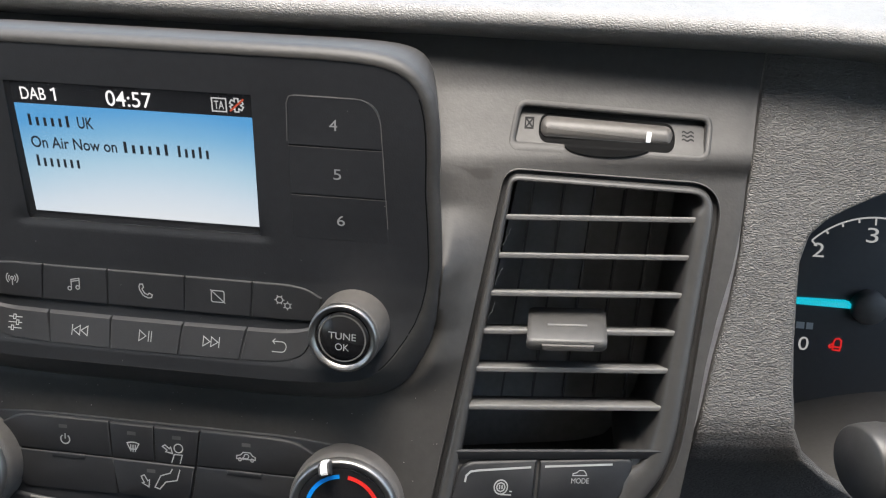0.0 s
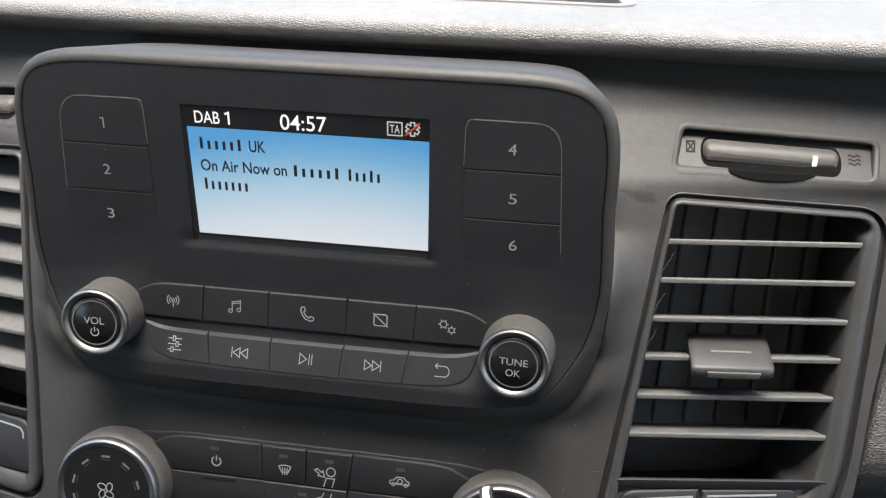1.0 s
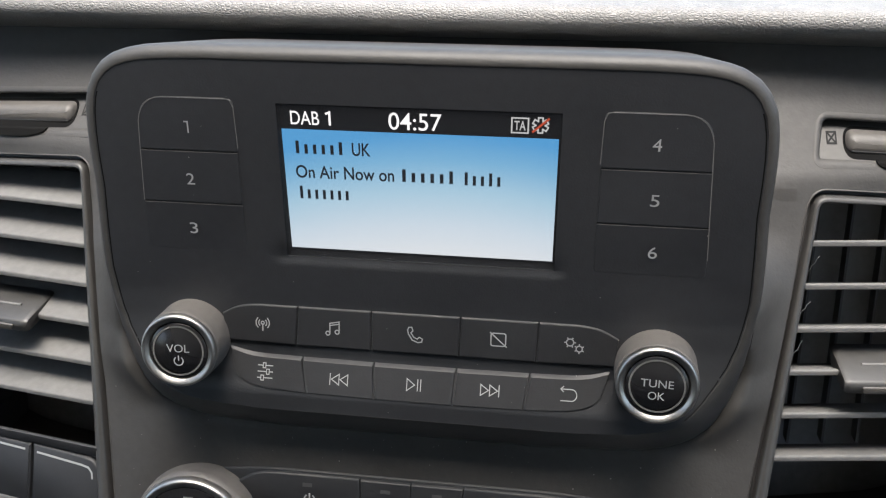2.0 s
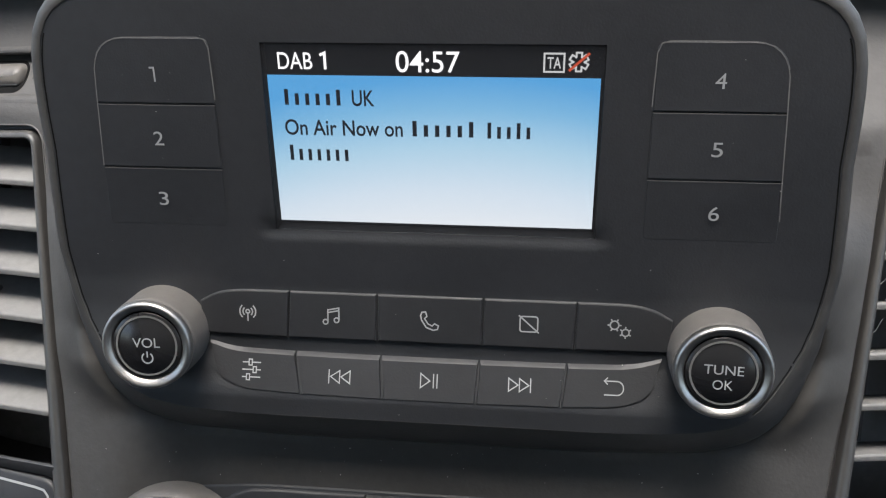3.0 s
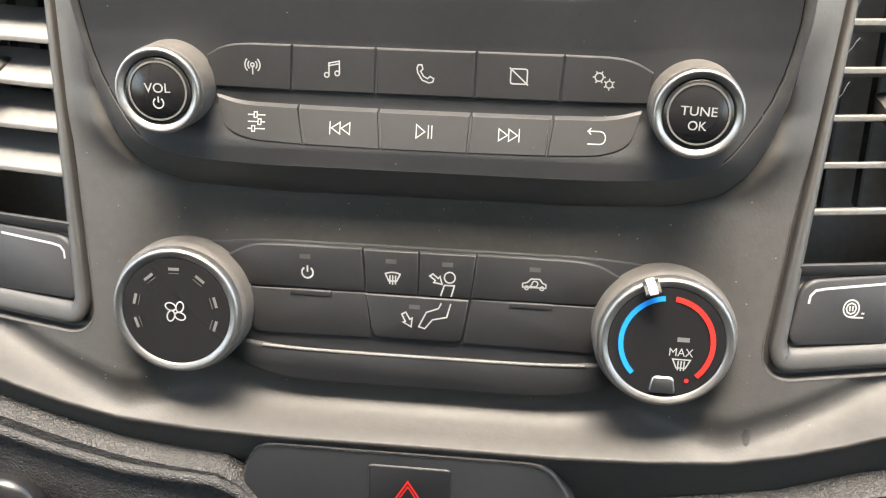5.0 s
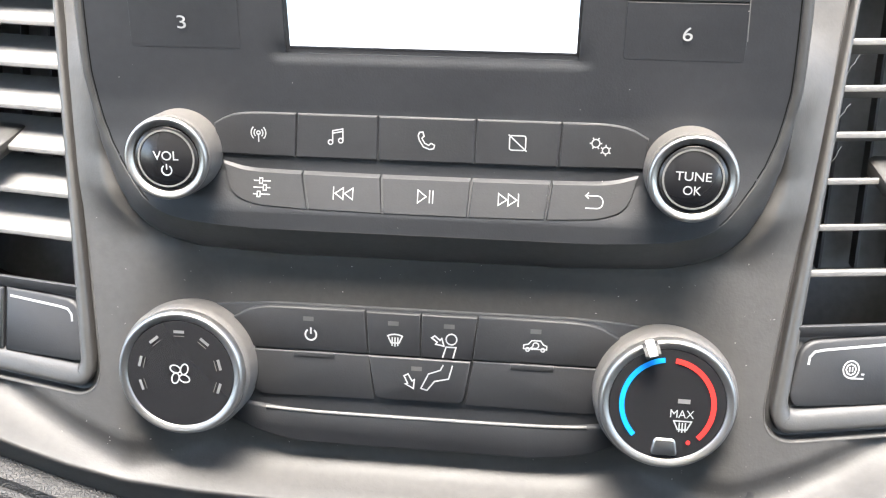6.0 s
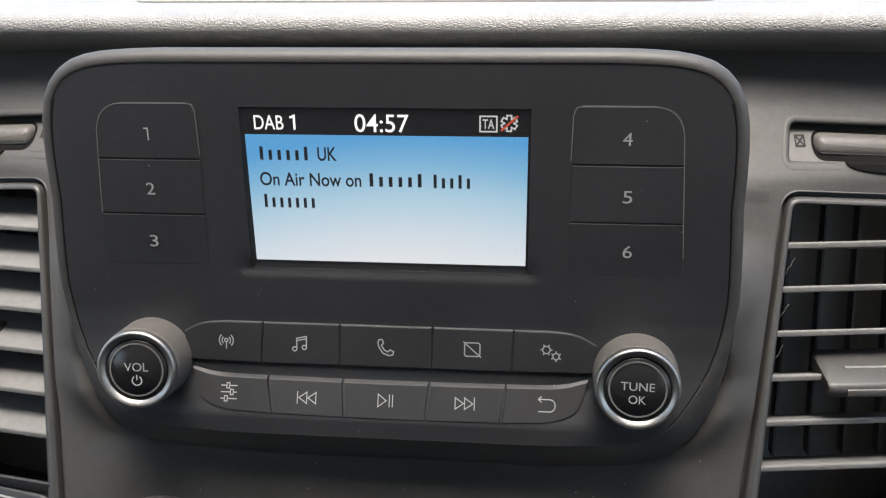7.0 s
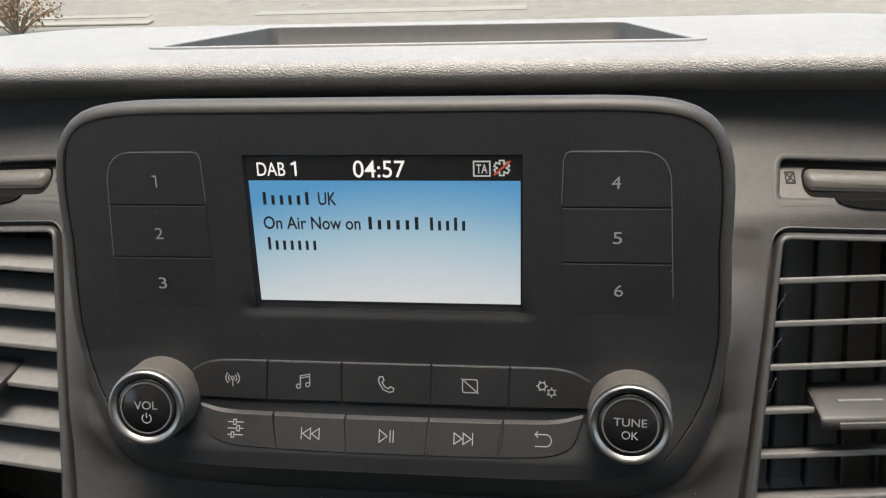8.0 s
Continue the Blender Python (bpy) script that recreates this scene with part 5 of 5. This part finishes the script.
for s, nm in ((-1, "wall_west"), (1, "wall_east")):
    lo = SILL[s]
    wall(nm, [(s * 0.9, -1.1, FLOOR_Z), (s * 0.9, 0.6, FLOOR_Z), (s * 0.9, 0.6, lo), (s * 0.9, -1.1, lo)], s * 0.03, SEAT, "dark cab door lining")
    wall(nm + "_rear", [(s * 0.9, -1.1, lo), (s * 0.9, -0.95, lo), (s * 0.9, -0.95, ROOF_Z), (s * 0.9, -1.1, ROOF_Z)], s * 0.03, LINING, "grey door pillar lining")
for s in (-1, 1):
    g = wall("window_side", [(s * 0.905, -0.95, 0.96), (s * 0.905, 0.5, 0.96), (s * 0.905, GLASS_Y, ROOF_Z), (s * 0.905, -0.95, ROOF_Z)], s * 0.004, GLASS, "clear side window glass", "window")
    g.visible_shadow = False
wall("wall_north", [(-0.9, 0.56, FLOOR_Z), (0.9, 0.56, FLOOR_Z), (0.9, 0.56, 0.93), (-0.9, 0.56, 0.93)], 0.03, LINING, "firewall below the windscreen")
g = wall("window_1", [(-0.9, 0.55, 0.93), (0.9, 0.55, 0.93), (0.9, GLASS_Y, ROOF_Z), (-0.9, GLASS_Y, ROOF_Z)], 0.005, GLASS, "clear raked windscreen glass", "window")
g.visible_shadow = False


def build_raindrops():
    """Beads of water on the outside of the windscreen."""
    m, nt, b = base_material("water", (1, 1, 1), 0.02)
    b.inputs["Transmission Weight"].default_value, b.inputs["IOR"].default_value = 1.0, 1.33
    rnd = random.Random(5)
    up = Vector((0, GLASS_Y - 0.55, ROOF_Z - 0.93))
    out = Vector((1, 0, 0)).cross(up).normalized()
    out = out if out.y > 0 else -out
    bm = bmesh.new()
    for k in range(45):
        c = Vector((rnd.uniform(-0.5, -0.1), 0.55, 0.93)) + up * rnd.uniform(0.1, 0.3) + out * 0.0065
        r = rnd.uniform(0.0006, 0.0019)
        made = bmesh.ops.create_icosphere(bm, subdivisions=2, radius=r)["verts"]
        for v in made:
            v.co = v.co - out * v.co.dot(out) * 0.45 + c
    ob = solid("raindrops", bm, m, "small clear raindrops on the windscreen", "raindrops", "stuff", 60)
    ob.visible_shadow = False


build_raindrops()


# ---- outside ----
def road_material():
    m, nt, b = base_material("worn_tarmac", (0.09, 0.087, 0.08), 0.85)
    vary(nt, b, (0.13, 0.121, 0.10), 0.6, 0.25, 0.85, 0.08)
    n = noise_node(nt, 60, 4)
    bump(nt, b, n.outputs["Fac"], 0.5, 0.01)
    return m


ROAD = road_material()
ROAD_PAINT = plastic("worn_road_paint", (0.155, 0.147, 0.122), 0.7, 60, 0.3)
KERB = plastic("concrete_kerb", (0.175, 0.167, 0.142), 0.85, 80, 0.4)
bm = bmesh.new()
bm.faces.new([bm.verts.new(p) for p in ((-400, -400, ROAD_Z), (400, -400, ROAD_Z), (400, 400, ROAD_Z), (-400, 400, ROAD_Z))])
solid("ground", bm, ROAD, "worn grey tarmac car park ground", "ground")


def flat_box(name, x0, y0, z0, x1, y1, z1, material, label, category):
    return solid(name, box(x0, y0, z0, x1, y1, z1, None, min(0.02, (z1 - z0) * 0.4)), material, label, category)


flat_box("road_marking", -2.5, 7.1, ROAD_Z, -0.15, 7.26, ROAD_Z + 0.006, ROAD_PAINT, "worn white painted bay line", "road marking")
flat_box("road_marking", -5.2, 7.12, ROAD_Z, -3.5, 7.24, ROAD_Z + 0.006, ROAD_PAINT, "worn white painted bay line", "road marking")
flat_box("kerb", -6.0, 6.8, ROAD_Z, -3.35, 6.92, ROAD_Z + 0.02, KERB, "low pale concrete kerb", "kerb")


def build_bush():
    """A dry brown shrub: stems and many small leaves."""
    rnd = random.Random(4)
    leaf, nt, b = base_material("dry_leaf", (0.16, 0.10, 0.05), 0.8)
    vary(nt, b, (0.17, 0.11, 0.06), 6, 0.4)
    e = new("shrub")
    e.location, e.scale = (-4.4, 6.55, ROAD_Z), (0.6, 0.5, 0.62)
    tagged(e, "dry brown leafless-looking shrub beside the kerb", "shrub")
    stems, leaves = bmesh.new(), bmesh.new()
    for k in range(26):
        a, r = rnd.uniform(0, 6.28), rnd.uniform(0.05, 0.75)
        h = rnd.uniform(0.35, 0.75) * (1.15 - 0.5 * r)
        tip = Vector((r * math.cos(a), 0.7 * r * math.sin(a), h))
        tube([(0.1 * tip.x, 0.1 * tip.y, 0), (0.5 * tip.x, 0.5 * tip.y, 0.6 * h), tip], 0.012, stems, 5)
        for q in range(38):
            p = tip * rnd.uniform(0.45, 1.05) + Vector((rnd.gauss(0, 0.07), rnd.gauss(0, 0.07), rnd.gauss(0, 0.06)))
            p.z = max(p.z, 0.03)
            u = Vector((rnd.gauss(0, 1), rnd.gauss(0, 1), rnd.gauss(0, 1))).normalized()
            w = u.orthogonal().normalized()
            l, wd = rnd.uniform(0.03, 0.06), rnd.uniform(0.012, 0.022)
            leaves.faces.new([leaves.verts.new(v) for v in (p, p + u * l * 0.5 + w * wd, p + u * l, p + u * l * 0.5 - w * wd)])
    for name, bm in (("stems", stems), ("leaves", leaves)):
        ob = new(name, mesh_of(name, bm, leaf, 30))
        ob.parent = e


build_bush()


# ---- dust and wear on the fascia ----
def build_scuffs():
    """A dark tapered scuff on the ledge."""
    x0 = 114.0
    zs = lambda x: interp(LEDGE, x)
    bm = bmesh.new()
    rows = []
    for t, w in ((0.42, 1.2), (0.55, 1.5), (0.68, 1.35), (0.78, 0.95), (0.82, 0.5)):
        ze = zs(x0)
        z1 = ze + 13
        y1 = fascia_y(x0, z1)
        y, z = y1 + (-40 - y1) * t ** 4, z1 + (ze - z1) * (0.35 * t + 0.65 * t ** 0.75)
        rows.append([(x0 - w, y - 0.1, z + 0.12), (x0, y - 0.35, z + 0.3), (x0 + w, y - 0.1, z + 0.12)])
    part("scuff_mark", grid(rows), BLACK, dashboard, "small dark tapered scuff on the ledge")


build_scuffs()
rows = []
for k in range(7):
    t = k / 6
    za, zb = -2.9 - 0.5 * t, -3.2 - 4.2 * smoothstep(0.0, 0.7, t)
    rows.append([(117.5 + 14.5 * t, fascia_y(117.5 + 14.5 * t, za + (zb - za) * q / 3) - 0.06, za + (zb - za) * q / 3) for q in range(4)])
part("smudge", grid(rows), SMUDGE, dashboard, "dark greasy smudge")


def build_dust():
    rnd = random.Random(11)
    d = bmesh.new()
    for k in range(230):
        x, z = rnd.uniform(-135, 135), rnd.uniform(-166, -84)
        r = rnd.choice((0.14, 0.18, 0.24, 0.36))
        if abs(x) < 72 and -163 < z < -109:
            continue
        if math.hypot(abs(x) - 84, z + 132) < 27 or inside(abs(x), z, inset(VENT_OUT, -2)):
            continue
        y = fascia_y(x, z) - 0.15
        a = rnd.uniform(0, 3.1)
        c, q = math.cos(a) * r, math.sin(a) * r
        d.faces.new([d.verts.new(p) for p in ((x - c, y, z - q), (x + q * 0.5, y - 0.05, z - c * 0.5), (x + c, y, z + q), (x - q * 0.5, y - 0.05, z + c * 0.5))])
    for k in range(40):
        x, z = rnd.uniform(-105, 105), rnd.uniform(-78, 44)
        if abs(x) > interp(FACE_HALF, z) - 4 or (abs(x) < 62 and z > -30):
            continue
        r = rnd.choice((0.1, 0.14, 0.2))
        y = radio_y(x, z) - 1.0
        d.faces.new([d.verts.new(p) for p in ((x - r, y, z), (x, y, z - r * 0.6), (x + r, y, z), (x, y, z + r * 0.6))])
    part("dust_flecks", d, base_material("pale_dust", (0.45, 0.43, 0.40), 0.9)[0], dashboard, "scattered pale dust flecks")["kind"] = "stuff"


build_dust()
